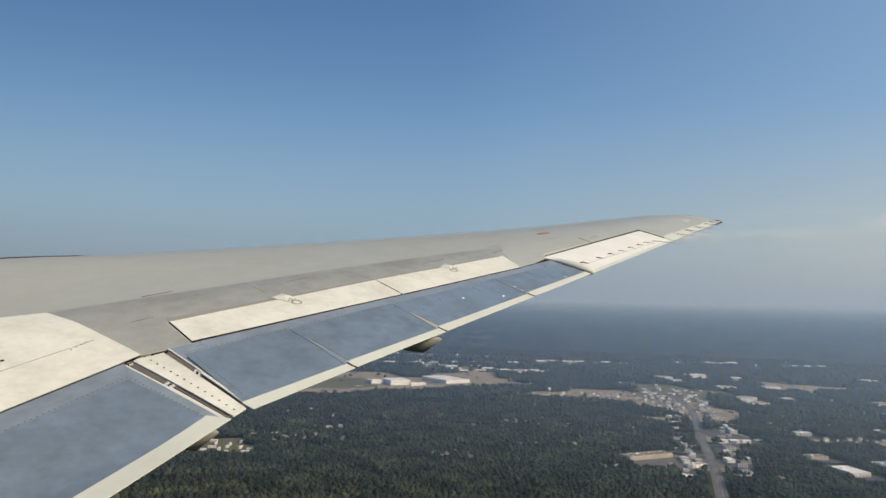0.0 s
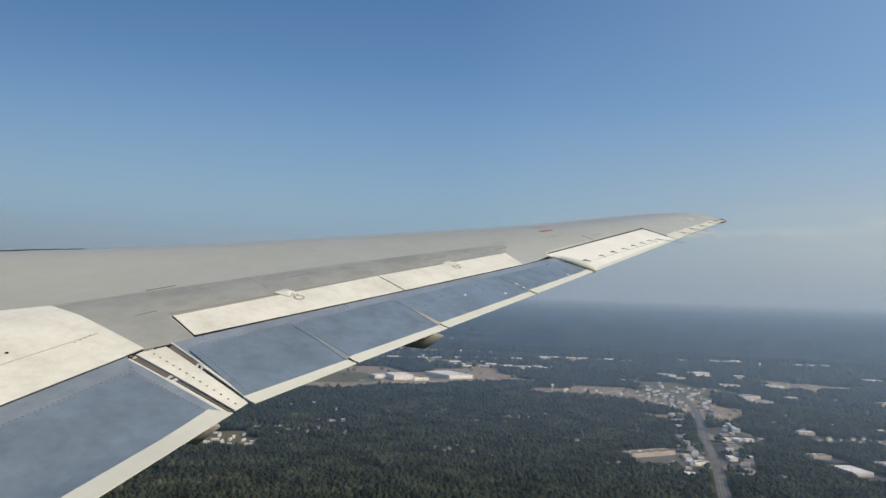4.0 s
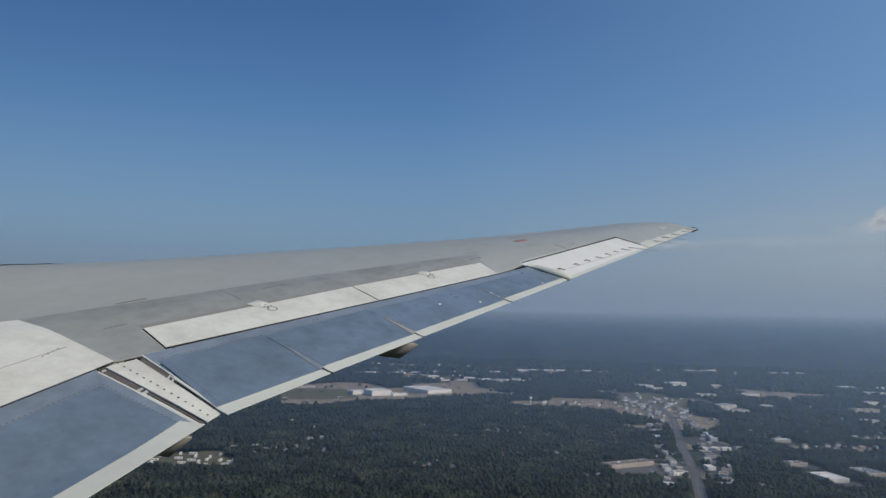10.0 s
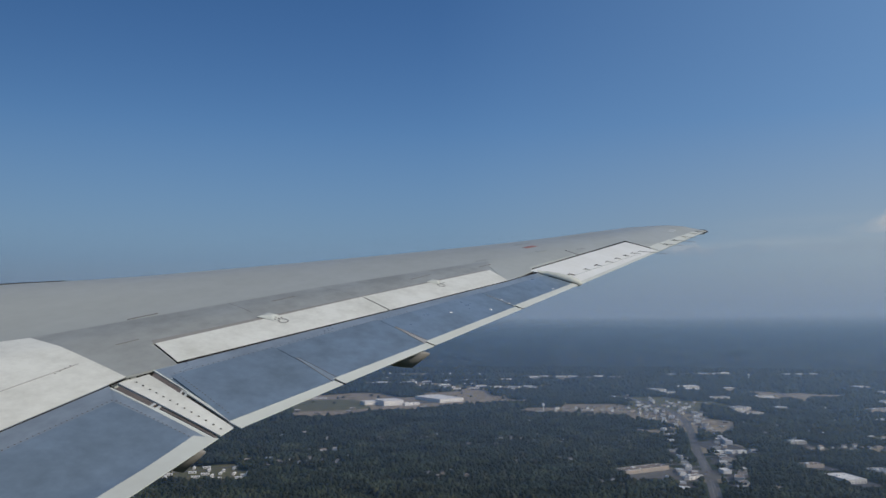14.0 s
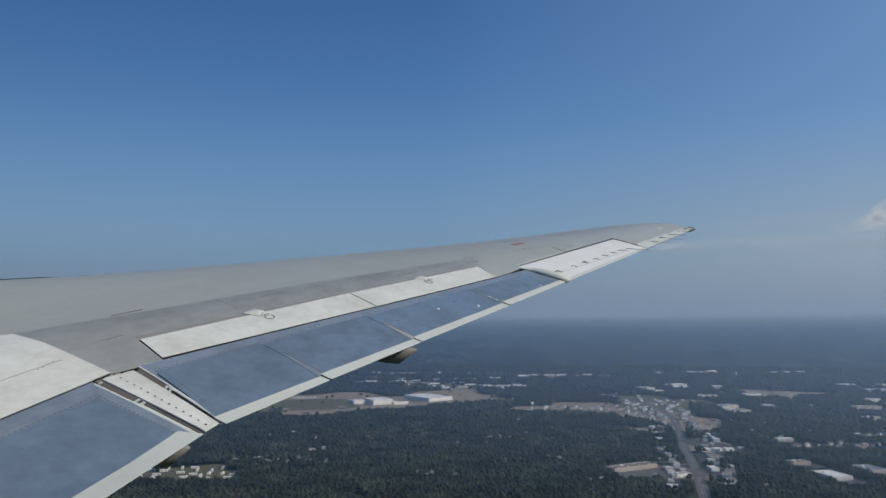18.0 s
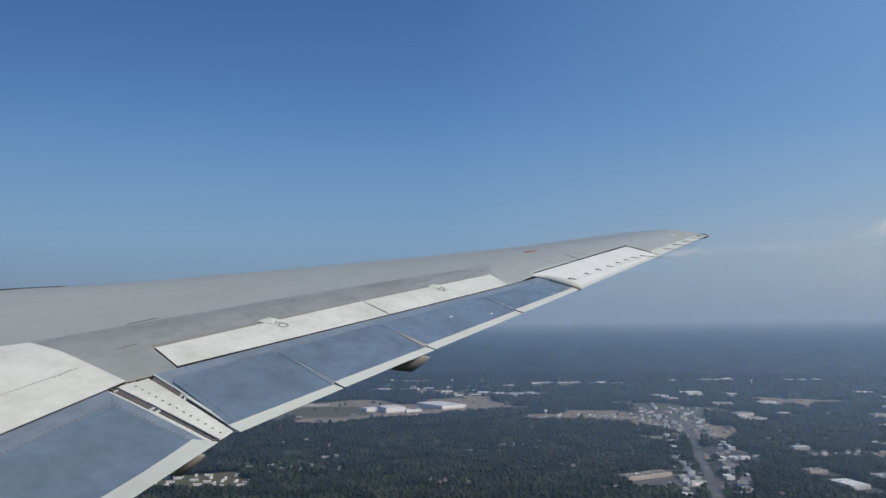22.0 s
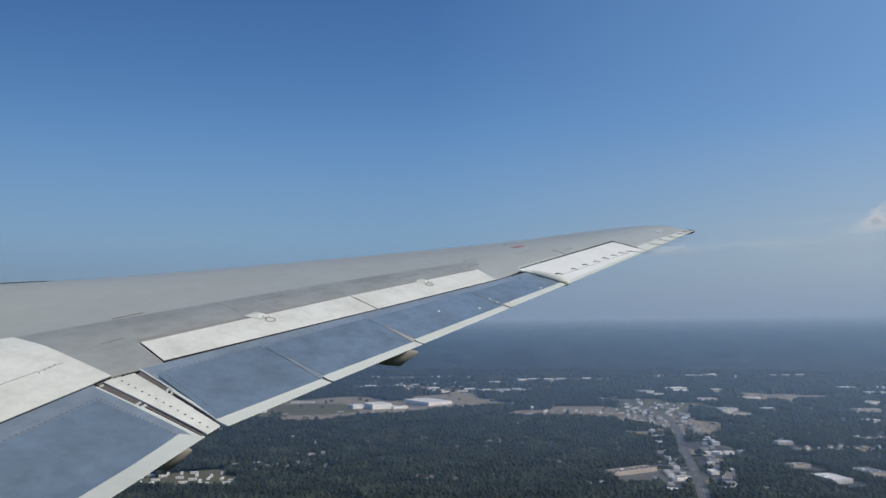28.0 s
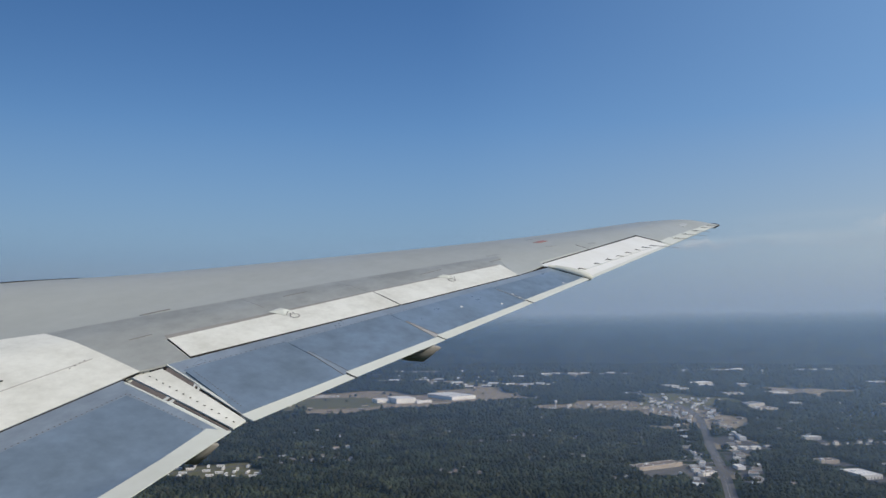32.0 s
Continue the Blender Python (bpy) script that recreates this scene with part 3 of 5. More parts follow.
for a0, o0, a1, o1, w, mat in ((-2.09, 4.402, -1.80, 4.295, 0.040, FLAP_NOSE), (-1.785, 5.414, -1.53, 5.325, 0.042, SLOT), (-1.40, 6.88, -1.13, 6.815, 0.022, FLAP_NOSE)):
    s = part("slot_fairing", patch([(a0, o0 - 0.006), (a0, o0 + 0.006), (a1, o1 + w * 0.8), (a1, o1 - w * 0.8)], 0.005, 0.003, mat, "slot_fairing", 2, 8), flap, "tapered fairing strip")
    part("slot_edge", line((a0, o0 - 0.008), (a1, o1 - w * 0.85), 0.0035, 0.0062, SLOT, "slot_edge"), s)
    part("slot_edge", line((a0, o0 + 0.008), (a1, o1 + w * 0.85), 0.0035, 0.0062, SEAM, "slot_edge"), s)
    part("edge_joint", line((a1, o1), (a1 + 0.075, o1 - 0.02), 0.008, 0.0085, DARK, "edge_joint", 2), s)
# five small pale spots on the flap skin
for a, o in ((-1.55, 6.10), (-1.30, 6.5), (-1.27, 6.86), (-1.20, 6.83), (-0.92, 7.75)):
    part("reflective_patch", patch([(a, o), (a + 0.012, o + 0.018), (a + 0.021, o + 0.012), (a + 0.009, o - 0.006)], 0.008, 0.005, STEEL, "reflective_patch", 2, 2), flap, "small bright spot")

# inboard flap
in_flap = part("inboard_flap", patch([(-2.648, 3.37), (-3.126, -0.9), (-2.18, -0.9), (-2.02, 3.285)], -0.020, 0.07, FLAP_SKY_BLUE, "inboard_flap", 24, 24, 0.006), wing, "metal inboard flap tinted with the sky's blue")
part("flap_nose", patch([(-2.655, 3.41), (-3.140, -0.9), (-2.968, -0.9), (-2.52, 3.29)], 0.001, 0.006, FLAP_NOSE, "flap_nose", 24, 3), in_flap, "lighter riveted nose strip")
part("flap_nose", patch([(-2.61, 3.375), (-2.53, 3.262), (-2.07, 3.225), (-2.022, 3.283)], 0.001, 0.006, FLAP_NOSE, "flap_nose", 4, 24), in_flap, "lighter riveted end strip")
part("flap_skin", patch([(-2.53, 3.275), (-2.963, -0.9), (-2.283, -0.9), (-2.085, 3.235)], 0.003, 0.006, FLAP_SKY_BLUE, "flap_skin", 24, 24), in_flap, "metal skin with the reflected sky's blue in its colour")
part("trailing_edge_strip", patch([(-2.085, 3.25), (-2.264, -0.9), (-2.119, -0.9), (-1.985, 3.30)], 0.006, 0.010, EDGE, "trailing_edge_strip", 24, 1, 0.004), in_flap, "white trailing-edge strip")
part("rivets", dots(between((-2.54, 3.28), (-2.62, 2.45), 28), 0.0044, 0.0048, SEAM, "rivets"), in_flap, kind="stuff")
part("rivets", dots(between((-2.52, 3.29), (-2.10, 3.235), 18), 0.0044, 0.0048, SEAM, "rivets"), in_flap, kind="stuff")

# fixed fairing between the flaps; a dark sheet stands for the shade in its open gaps
part("flap_gap", patch([(-2.60, 3.36), (-2.57, 3.71), (-2.03, 3.50), (-2.03, 3.285)], -0.012, 0.02, DARK, "flap_gap", 6, 8, 0.004), wing, "dark sheet for the shade in the open gap between the flaps")
mid = part("flap_fairing", patch([(-2.625, 3.445), (-2.575, 3.63), (-1.985, 3.44), (-1.995, 3.335)], 0.004, 0.014, WHITE, "flap_fairing", 6, 10, 0.006), wing, "white riveted fairing strip")
part("rivets", dots(between((-2.61, 3.52), (-2.02, 3.385), 14), 0.0056, 0.0065, DARK, "rivets"), mid, kind="stuff")


def flap_slot(near, far):
    """The open slot beside the fairing: grimy skin in front, a hinge bracket, a pale seal behind. near: the fairing's edge, far: the flap's, front to back."""
    at = lambda s, w: tuple((near[0][k] * (1 - s) + near[1][k] * s) * (1 - w) + (far[0][k] * (1 - s) + far[1][k] * s) * w for k in (0, 1))
    cell = lambda s0, s1, w0, w1: [at(s0, w0), at(s0, w1), at(s1, w1), at(s1, w0)]
    part("slot_skin", patch(cell(0.02, 0.40, 0.03, 0.80), -0.004, 0.006, BROWN, "slot_skin", 3, 8), wing, "grimy brown skin inside the slot")
    part("hinge_bracket", patch(cell(0.375, 0.395, 0.05, 0.98), -0.001, 0.008, PALE_WEAR, "hinge_bracket", 3, 2), wing, "pale hinge bracket")
    part("hinge_bracket", patch(cell(0.425, 0.445, 0.05, 0.98), -0.001, 0.008, PALE_WEAR, "hinge_bracket", 3, 2), wing, "pale hinge bracket")
    part("hinge_bracket", patch(cell(0.39, 0.43, 0.62, 0.98), -0.0015, 0.008, PALE_WEAR, "hinge_bracket", 3, 2), wing, "pale hinge bracket")
    part("slot_skin", patch(cell(0.45, 0.98, 0.06, 0.34), -0.005, 0.006, BROWN, "slot_skin", 3, 8), wing, "grimy brown skin inside the slot")
    part("seal_lip", patch(cell(0.44, 1.0, 0.60, 1.02), 0.0015, 0.008, EDGE, "seal_lip", 3, 8), wing, "pale seal lip")
    part("seal_lip", patch(cell(-0.02, 0.44, 0.82, 1.02), 0.0025, 0.008, EDGE, "seal_lip", 3, 8), wing, "pale seal lip")


flap_slot([(-2.625, 3.443), (-1.995, 3.333)], [(-2.610, 3.375), (-2.022, 3.283)])
flap_slot([(-2.575, 3.632), (-1.985, 3.442)], [(-2.588, 3.697), (-2.010, 3.490)])

# aileron with tabs, hooked fittings and static wicks
ail = part("aileron", patch([(-1.16, 8.36), (-0.285, 11.47), (0.128, 11.46), (-0.716, 8.27)], 0.006, 0.05, AILERON_WHITE, "aileron", 20, 6, 0.008), wing, "white aileron")
part("aileron_gap", patch([(-1.187, 8.348), (-0.312, 11.50), (-0.28, 11.47), (-1.155, 8.345)], 0.004, 0.03, DARK, "aileron_gap", 16, 1), wing, "dark sheet in the hinge gap")
part("aileron_gap", patch([(-0.31, 11.465), (-0.31, 11.535), (0.06, 11.515), (0.06, 11.462)], 0.0075, 0.03, DARK, "aileron_gap", 2, 6), wing)
part("tab_line", line((-0.77, 8.55), (-0.12, 10.75), 0.006, 0.009, PALE_WEAR, "tab_line", 12), ail)
part("aileron_edge", patch([(te(8.27) - 0.03, 8.27), (te(11.46) - 0.03, 11.46), (te(11.46) + 0.01, 11.46), (te(8.27) + 0.01, 8.27)], 0.007, 0.006, EDGE, "aileron_edge", 14, 1), ail)


def horn(parent):
    """The long rounded fairing at the aileron's inner end."""
    stations = [(-1.12, 8.24, 0.010), (-1.02, 8.25, 0.032), (-0.9, 8.26, 0.046), (-0.78, 8.27, 0.052), (-0.70, 8.275, 0.042), (-0.665, 8.28, 0.012)]
    v, f, n = [], [], 10
    for a, o, r in stations:
        x, y, z = top(a, o, 0.012)
        v += [(x, y + r * math.cos(2 * math.pi * k / n), z + r * math.sin(2 * math.pi * k / n)) for k in range(n)]
    for j in range(len(stations) - 1):
        f += [(j * n + k, j * n + (k + 1) % n, (j + 1) * n + (k + 1) % n, (j + 1) * n + k) for k in range(n)]
    f += [tuple(range(n)), tuple(range((len(stations) - 1) * n, len(stations) * n))]
    part("horn_fairing", mesh_from("horn_fairing", v, f, EDGE, True), parent, "rounded pale fairing")


horn(ail)
part("aileron_corner", patch([(-1.19, 8.235), (-1.165, 8.37), (-1.03, 8.33), (-1.07, 8.235)], 0.0045, 0.01, AILERON_WHITE, "aileron_corner", 4, 4), wing, "white corner plate at the aileron")
# dark strip: the horn fairing's shadow, painted along the gap at the flap's end
part("aileron_gap", patch([(-1.00, 8.212), (-0.99, 8.242), (-0.70, 8.242), (-0.69, 8.208)], 0.0065, 0.012, DARK, "aileron_gap", 2, 10), wing, "dark strip for the gap and the horn fairing's shadow beside the aileron")


def wick(parent, a, o, long, hook):
    x, y, z = top(a, o, 0.012)
    ob = part("static_wick", mesh_from("static_wick", *rod((x, y, z + 0.006), (x + long, y + 0.03, z - long * 0.12), 0.0045, 0.003, 6), SLOT), parent, "thin grey static discharge wick")
    if hook:
        k = hook * 1.1
        hk = [rod((x - 0.07 * k, y - 0.05 * k, z - 0.004), (x - 0.02 * k, y + 0.0, z + 0.012 * k), 0.003, 0.005 * k, 6), rod((x - 0.02 * k, y, z + 0.012 * k), (x + 0.03 * k, y + 0.06 * k, z - 0.004), 0.005 * k, 0.003, 6)]
        part("wick_base", mesh_from("wick_base", *joined(hk), DARK), ob, "dark hooked base")


for k, (o, long, hook) in enumerate(((8.52, 0.03, 1.0), (8.98, 0.03, 0.8), (9.36, 0.03, 0.9), (9.72, 0.05, 0.7), (10.08, 0.04, 0.8), (10.42, 0.04, 0.7), (10.72, 0.10, 0.7))):
    wick(ail, at_c(0.945, o), o, long, hook)
wick(ail, at_c(0.955, 11.0), 11.0, 0.34, 0.7)
for o, long, hook in ((12.15, 0.26, 0.7), (12.75, 0.30, 1.0), (13.35, 0.22, 0.7), (13.95, 0.20, 0.7), (14.4, 0.18, 0.6)):
    wick(wing, te(o) - 0.06, o, long, hook)

# navigation lamp at the tip, placards, small slots
x, y, z = top(1.0, 14.82, 0.0)
v, f, n = [], [], 12
stations = [(0.70, 0.012), (0.78, 0.032), (0.90, 0.044), (1.01, 0.040), (1.08, 0.010)]
for a, r in stations:
    v += [(a, 14.87 + r * math.cos(2 * math.pi * k / n), z - 0.025 + r * math.sin(2 * math.pi * k / n)) for k in range(n)]
for j in range(len(stations) - 1):
    f += [(j * n + k, j * n + (k + 1) % n, (j + 1) * n + (k + 1) % n, (j + 1) * n + k) for k in range(n)]
f += [tuple(range(n)), tuple(range((len(stations) - 1) * n, len(stations) * n))]
lamp = part("tip_lamp_housing", mesh_from("tip_lamp_housing", v, f, BLACK, True), wing, "black rounded lamp housing at the tip")
part("lens", mesh_from("lens", *rod((0.70, 14.82, z - 0.01), (0.84, 14.82, z - 0.01), 0.022, 0.026, 10), LENS), lamp, "clear lamp lens")
part("worn_panel", patch([(0.34, 13.55), (0.42, 13.95), (0.50, 13.95), (0.43, 13.55)], 0.004, 0.006, PALE_WEAR, "worn_panel", 6, 2), wing, "paler worn panel")
for o0, o1 in ((11.56, 12.14), (12.17, 12.74), (12.77, 13.34), (13.37, 14.3)):
    part("tip_edge_strip", patch([(at_c(0.93, o0), o0), (at_c(0.92, o1), o1), (te(o1), o1), (te(o0), o0)], 0.003, 0.006, EDGE, "tip_edge_strip", 6, 2), wing, "white trailing-edge strip")
part("placard", line((-1.44, 9.58), (-1.36, 9.86), 0.07, 0.004, RED, "placard"), wing, "faded red painted mark")
part("panel_line", line((-0.98, 9.80), (-0.62, 9.62), 0.012, 0.004, SEAM, "panel_line"), wing)
for p, q in (((-3.165, 4.27), (-3.105, 4.50)), ((-2.657, 5.234), (-2.587, 5.474)), ((-2.05, 6.7), (-1.95, 7.05)), ((-1.65, 7.8), (-1.58, 8.05)), ((-2.92, 3.83), (-2.88, 3.98))):
    part("slot_line", line(p, q, 0.0042, 0.0062, SEAM, "slot_line"), wing)
for p, q in (((-1.27, 9.32), (-1.20, 9.52)), ((-0.84, 10.05), (-0.78, 10.25)), ((-1.74, 8.12), (-1.66, 8.32)), ((-1.62, 10.0), (-1.50, 10.4))):
    part("scuff", line(p, q, 0.045, 0.0015, AFT_GREY, "scuff"), wing, "dull dark scuff in the paint")
part("panel_line", line((-2.87, 5.0), (-2.63, 4.88), 0.003, 0.0055, SLOT, "panel_line"), wing)


def canoe(o, a0, a1, depth, wide):
    """A flap-track fairing that hangs under the trailing edge."""
    v, f, n, m = [], [], 10, 9
    for j in range(m):
        s = j / (m - 1)
        a = a0 + (a1 - a0) * s
        g = math.sin(math.pi * min(1.0, 0.08 + s * 0.62)) if s < 0.85 else math.sin(math.pi * (0.08 + 0.85 * 0.62)) * (1 - (s - 0.85) / 0.16)
        zt = top(min(a, te(o) - 0.02), o, -0.03)[2]
        for k in range(n):
            an = math.pi * k / (n - 1)
            v.append((a, o - wide * g * math.cos(an), zt - depth * max(g, 0.02) * math.sin(an) ** 0.8))
    for j in range(m - 1):
        f += [(j * n + k, j * n + k + 1, (j + 1) * n + k + 1, (j + 1) * n + k) for k in range(n - 1)]
        f.append((j * n, (j + 1) * n, (j + 1) * n + n - 1, j * n + n - 1))
    f += [tuple(range(n)), tuple(range((m - 1) * n, m * n))]
    me = mesh_from("flap_track_fairing", v, f, BELLY, True)
    part("flap_track_fairing", me, wing, "grey canoe fairing under the flap")


canoe(5.19, -2.5, -1.47, 0.16, 0.09)
canoe(3.19, -2.9, -1.99, 0.145, 0.085)


# plain fuselage side from which the wing grows, behind the eye
def barrel(stations, o_c, z_c, thick, n=40):
    v, f, m = [], [], len(stations)
    for inner in (0.0, thick):
        for a, rad in stations:
            q = max(rad - inner, 0.05)
            v += [(a, o_c + q * math.cos(2 * math.pi * k / n), z_c + q * math.sin(2 * math.pi * k / n)) for k in range(n)]
    for j in range(m - 1):
        for k in range(n):
            p = (k + 1) % n
            f.append((j * n + k, j * n + p, (j + 1) * n + p, (j + 1) * n + k))
            f.append(((m + j) * n + p, (m + j) * n + k, (m + j + 1) * n + k, (m + j + 1) * n + p))
    f += [tuple(reversed(range(n))), tuple(range((m - 1) * n, m * n))]
    return mesh_from("wall_fuselage", v, f, WALL_HULL, True)


hull = new("wall_fuselage", barrel([(-17.0, 0.15), (-16.6, 0.7), (-15.6, 1.2), (-13.8, 1.55), (-11.5, 1.7), (8.0, 1.7), (11.0, 1.45), (14.0, 0.95), (16.5, 0.35)], -2.45, -0.35, 0.08))
hull.matrix_world = WING
tagged(hull, "plain pale grey fuselage side at the wing root", "fuselage", kind="structure")

# ---------------------------------------------------------------- the land
def disc(name, r, z, n, mat, rings=6):
    v = [(0, 0, z)] + [(r * (j + 1) / rings * math.cos(2 * math.pi * k / n), r * (j + 1) / rings * math.sin(2 * math.pi * k / n), z) for j in range(rings) for k in range(n)]
    f = [(0, 1 + k, 1 + (k + 1) % n) for k in range(n)]
    f += [(1 + j * n + k, 1 + (j + 1) * n + k, 1 + (j + 1) * n + (k + 1) % n, 1 + j * n + (k + 1) % n) for j in range(rings - 1) for k in range(n)]
    return mesh_from(name, v, f, mat)


tagged(new("ground", disc("ground", 4960, 0.0, 96, GROUND)), "dark wooded plain that runs to the horizon", "ground", kind="structure")


def curtain(name, r, z0, z1, mat, n=96, lean=0.0):
    """A round wall that leans inwards by lean metres a metre of height."""
    v = [((r - lean * z) * math.cos(2 * math.pi * k / n), (r - lean * z) * math.sin(2 * math.pi * k / n), z) for z in (z0, z1) for k in range(n)]
    return mesh_from(name, v, [(k, (k + 1) % n, n + (k + 1) % n, n + k) for k in range(n)], mat, True)


HAZE, LEAN = (0.47, 0.69, 0.97), 1.43
rings = ((1000, 0.055), (1300, 0.06), (1700, 0.08), (2400, 0.085), (3200, 0.07), (4100, 0.035), (4900, 0.0))
for (r, amount), (nxt, _) in zip(rings, rings[1:]):
    full_at = ALT * (1 - (r - LEAN * ALT) / (1 - LEAN * ALT / nxt) / nxt)
    reach = r - LEAN * ALT
    ob = new("backdrop_haze", curtain("backdrop_haze", r, 0.5, ALT + reach * 0.11, haze_material("thin_haze", amount, full_at, ALT + reach * 0.004, ALT + reach * 0.10, HAZE), 144, LEAN))
    tagged(ob, "thin bluish veil of summer haze over the land", "haze", kind="structure")

# far woods up to the horizon, beyond the ground that can be told apart: a plain glowing backdrop with haze painted in
FAR = bpy.data.materials.new("far_woods_painted_haze")
FAR.use_nodes = True
ft = FAR.node_tree
ft.nodes.remove(ft.nodes["Principled BSDF"])
spot = ft.nodes.new("ShaderNodeNewGeometry").outputs["Position"]
fz = ft.nodes.new("ShaderNodeSeparateXYZ")
ft.links.new(spot, fz.inputs[0])
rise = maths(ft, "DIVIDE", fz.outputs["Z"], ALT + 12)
# painted haze: the glowing colour pales and turns bluer with height
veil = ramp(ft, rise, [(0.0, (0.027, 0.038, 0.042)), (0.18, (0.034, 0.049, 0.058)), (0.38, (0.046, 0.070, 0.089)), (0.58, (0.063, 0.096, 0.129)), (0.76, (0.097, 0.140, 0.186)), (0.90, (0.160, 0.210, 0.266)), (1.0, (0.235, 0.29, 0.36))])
# the land seen at a low angle: each height of the backdrop stands for a place further out
away = maths(ft, "LOGARITHM", maths(ft, "MAXIMUM", maths(ft, "SUBTRACT", 1.0, rise), 0.02), math.e)
bearing = maths(ft, "ARCTAN2", fz.outputs["X"], fz.outputs["Y"])
plan = ft.nodes.new("ShaderNodeCombineXYZ")
ft.links.new(bearing, plan.inputs["X"])
ft.links.new(away, plan.inputs["Y"])
plan = plan.outputs[0]
# towns and stands lose contrast upwards, as part of the painted haze
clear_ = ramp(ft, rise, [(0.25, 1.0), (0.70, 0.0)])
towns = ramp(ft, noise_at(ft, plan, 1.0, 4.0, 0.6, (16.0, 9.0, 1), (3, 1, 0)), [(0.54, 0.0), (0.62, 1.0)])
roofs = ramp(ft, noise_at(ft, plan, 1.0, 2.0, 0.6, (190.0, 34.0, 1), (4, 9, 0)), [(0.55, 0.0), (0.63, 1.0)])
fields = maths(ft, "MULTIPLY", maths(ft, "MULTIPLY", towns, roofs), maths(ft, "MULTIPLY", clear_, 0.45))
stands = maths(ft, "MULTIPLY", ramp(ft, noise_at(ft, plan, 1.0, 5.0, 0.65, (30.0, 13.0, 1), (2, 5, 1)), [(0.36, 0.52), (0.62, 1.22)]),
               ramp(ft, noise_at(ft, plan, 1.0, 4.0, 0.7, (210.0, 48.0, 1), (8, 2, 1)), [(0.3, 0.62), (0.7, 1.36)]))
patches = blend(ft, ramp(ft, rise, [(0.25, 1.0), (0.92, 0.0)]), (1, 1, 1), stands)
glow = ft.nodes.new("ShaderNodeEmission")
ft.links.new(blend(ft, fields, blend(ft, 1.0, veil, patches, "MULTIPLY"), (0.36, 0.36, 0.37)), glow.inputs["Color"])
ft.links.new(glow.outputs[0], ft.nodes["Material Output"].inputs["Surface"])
tagged(new("backdrop", curtain("backdrop", 4930, -2, ALT + 12, FAR)), "far glowing woods at the horizon with haze painted into their colour", "backdrop", kind="structure")

# plan of what is open: discs (x, y, rx, ry), roads, yards
BOULEVARD = [(330, 900), (430, 1250), (500, 1500), (535, 1640), (580, 1830), (690, 2250), (735, 2500), (745, 2760), (690, 3200), (600, 3800), (560, 4600)]
ROADS = [(BOULEVARD, 15.0), ([(745, 2300), (1100, 2150), (1500, 2230), (2300, 2400)], 8.0), ([(560, 1750), (900, 1790), (1300, 1720), (1900, 1900)], 8.0),
         ([(-900, 2560), (-450, 2640), (100, 2700), (735, 2520)], 6.0), ([(1000, 1300), (1090, 1720), (1180, 2180), (1300, 2900), (1500, 3900)], 9.0),
         ([(-700, 1500), (-450, 1650), (-100, 1950), (250, 2300), (700, 2600)], 5.0), ([(2000, 3300), (2350, 3900), (2500, 4300)], 22.0)]
CLEAR = [(-250, 2880, 340, 360), (60, 3040, 220, 280), (-660, 2780, 400, 220), (500, 2640, 230, 170), (690, 2450, 150, 300), (800, 2820, 170, 240),
         (1340, 3080, 190, 170), (960, 1840, 120, 40), (1180, 1980, 130, 60), (330, 3180, 90, 45), (470, 3020, 60, 30), (-480, 1570, 110, 90), (70, 1900, 70, 30),
         (150, 1980, 60, 22), (560, 3600, 140, 50), (250, 3480, 280, 110), (700, 4080, 280, 120), (20, 3640, 190, 80), (-250, 3740, 220, 80), (1400, 4280, 270, 120), (1900, 4180, 220, 110), (-30, 4350, 440, 120), (150, 3900, 350, 90), (-600, 4100, 370, 100),
         (430, 1545, 90, 75), (640, 1830, 60, 110), (-260, 1820, 40, 18), (300, 1480, 50, 16), (560, 2130, 70, 60)]
YARDS = []          # x, y, half width, half depth, turn


def on_road(x, y, margin):
    hit = np.zeros(x.shape, bool)
    for line_, w in ROADS:
        for (x0, y0), (x1, y1) in zip(line_, line_[1:]):
            dx, dy = x1 - x0, y1 - y0
            s = np.clip(((x - x0) * dx + (y - y0) * dy) / (dx * dx + dy * dy), 0, 1)
            hit |= (x - x0 - s * dx) ** 2 + (y - y0 - s * dy) ** 2 < (w + margin) ** 2
    return hit


def in_clear(x, y, grow=1.0):
    hit = np.zeros(x.shape, bool)
    for cx, cy, rx, ry in CLEAR:
        wob = 1 + 0.22 * np.sin(3 * np.arctan2(y - cy, x - cx) + cx) + 0.12 * np.sin(7 * np.arctan2(y - cy, x - cx) + cy)
        hit |= ((x - cx) / rx) ** 2 + ((y - cy) / ry) ** 2 < (grow * wob) ** 2
    return hit


def in_yard(x, y, margin):
    hit = np.zeros(x.shape, bool)
    for cx, cy, hx, hy, turn in YARDS:
        c, s = math.cos(turn), math.sin(turn)
        u, v = (x - cx) * c + (y - cy) * s, -(x - cx) * s + (y - cy) * c
        hit |= (abs(u) < hx + margin) & (abs(v) < hy + margin)
    return hit


def blob_sheet(cx, cy, rx, ry, z):
    n = 40
    v = [(cx, cy, z)]
    for k in range(n):
        a = 2 * math.pi * k / n
        # the same wobble as the edge of the woods
        b = math.atan2(ry * math.sin(a), rx * math.cos(a))
        w = 1.04 * (1 + 0.22 * math.sin(3 * b + cx) + 0.12 * math.sin(7 * b + cy))
        v.append((cx + rx * w * math.cos(a), cy + ry * w * math.sin(a), z))
    return v, [(0, 1 + k, 1 + (k + 1) % n) for k in range(n)]


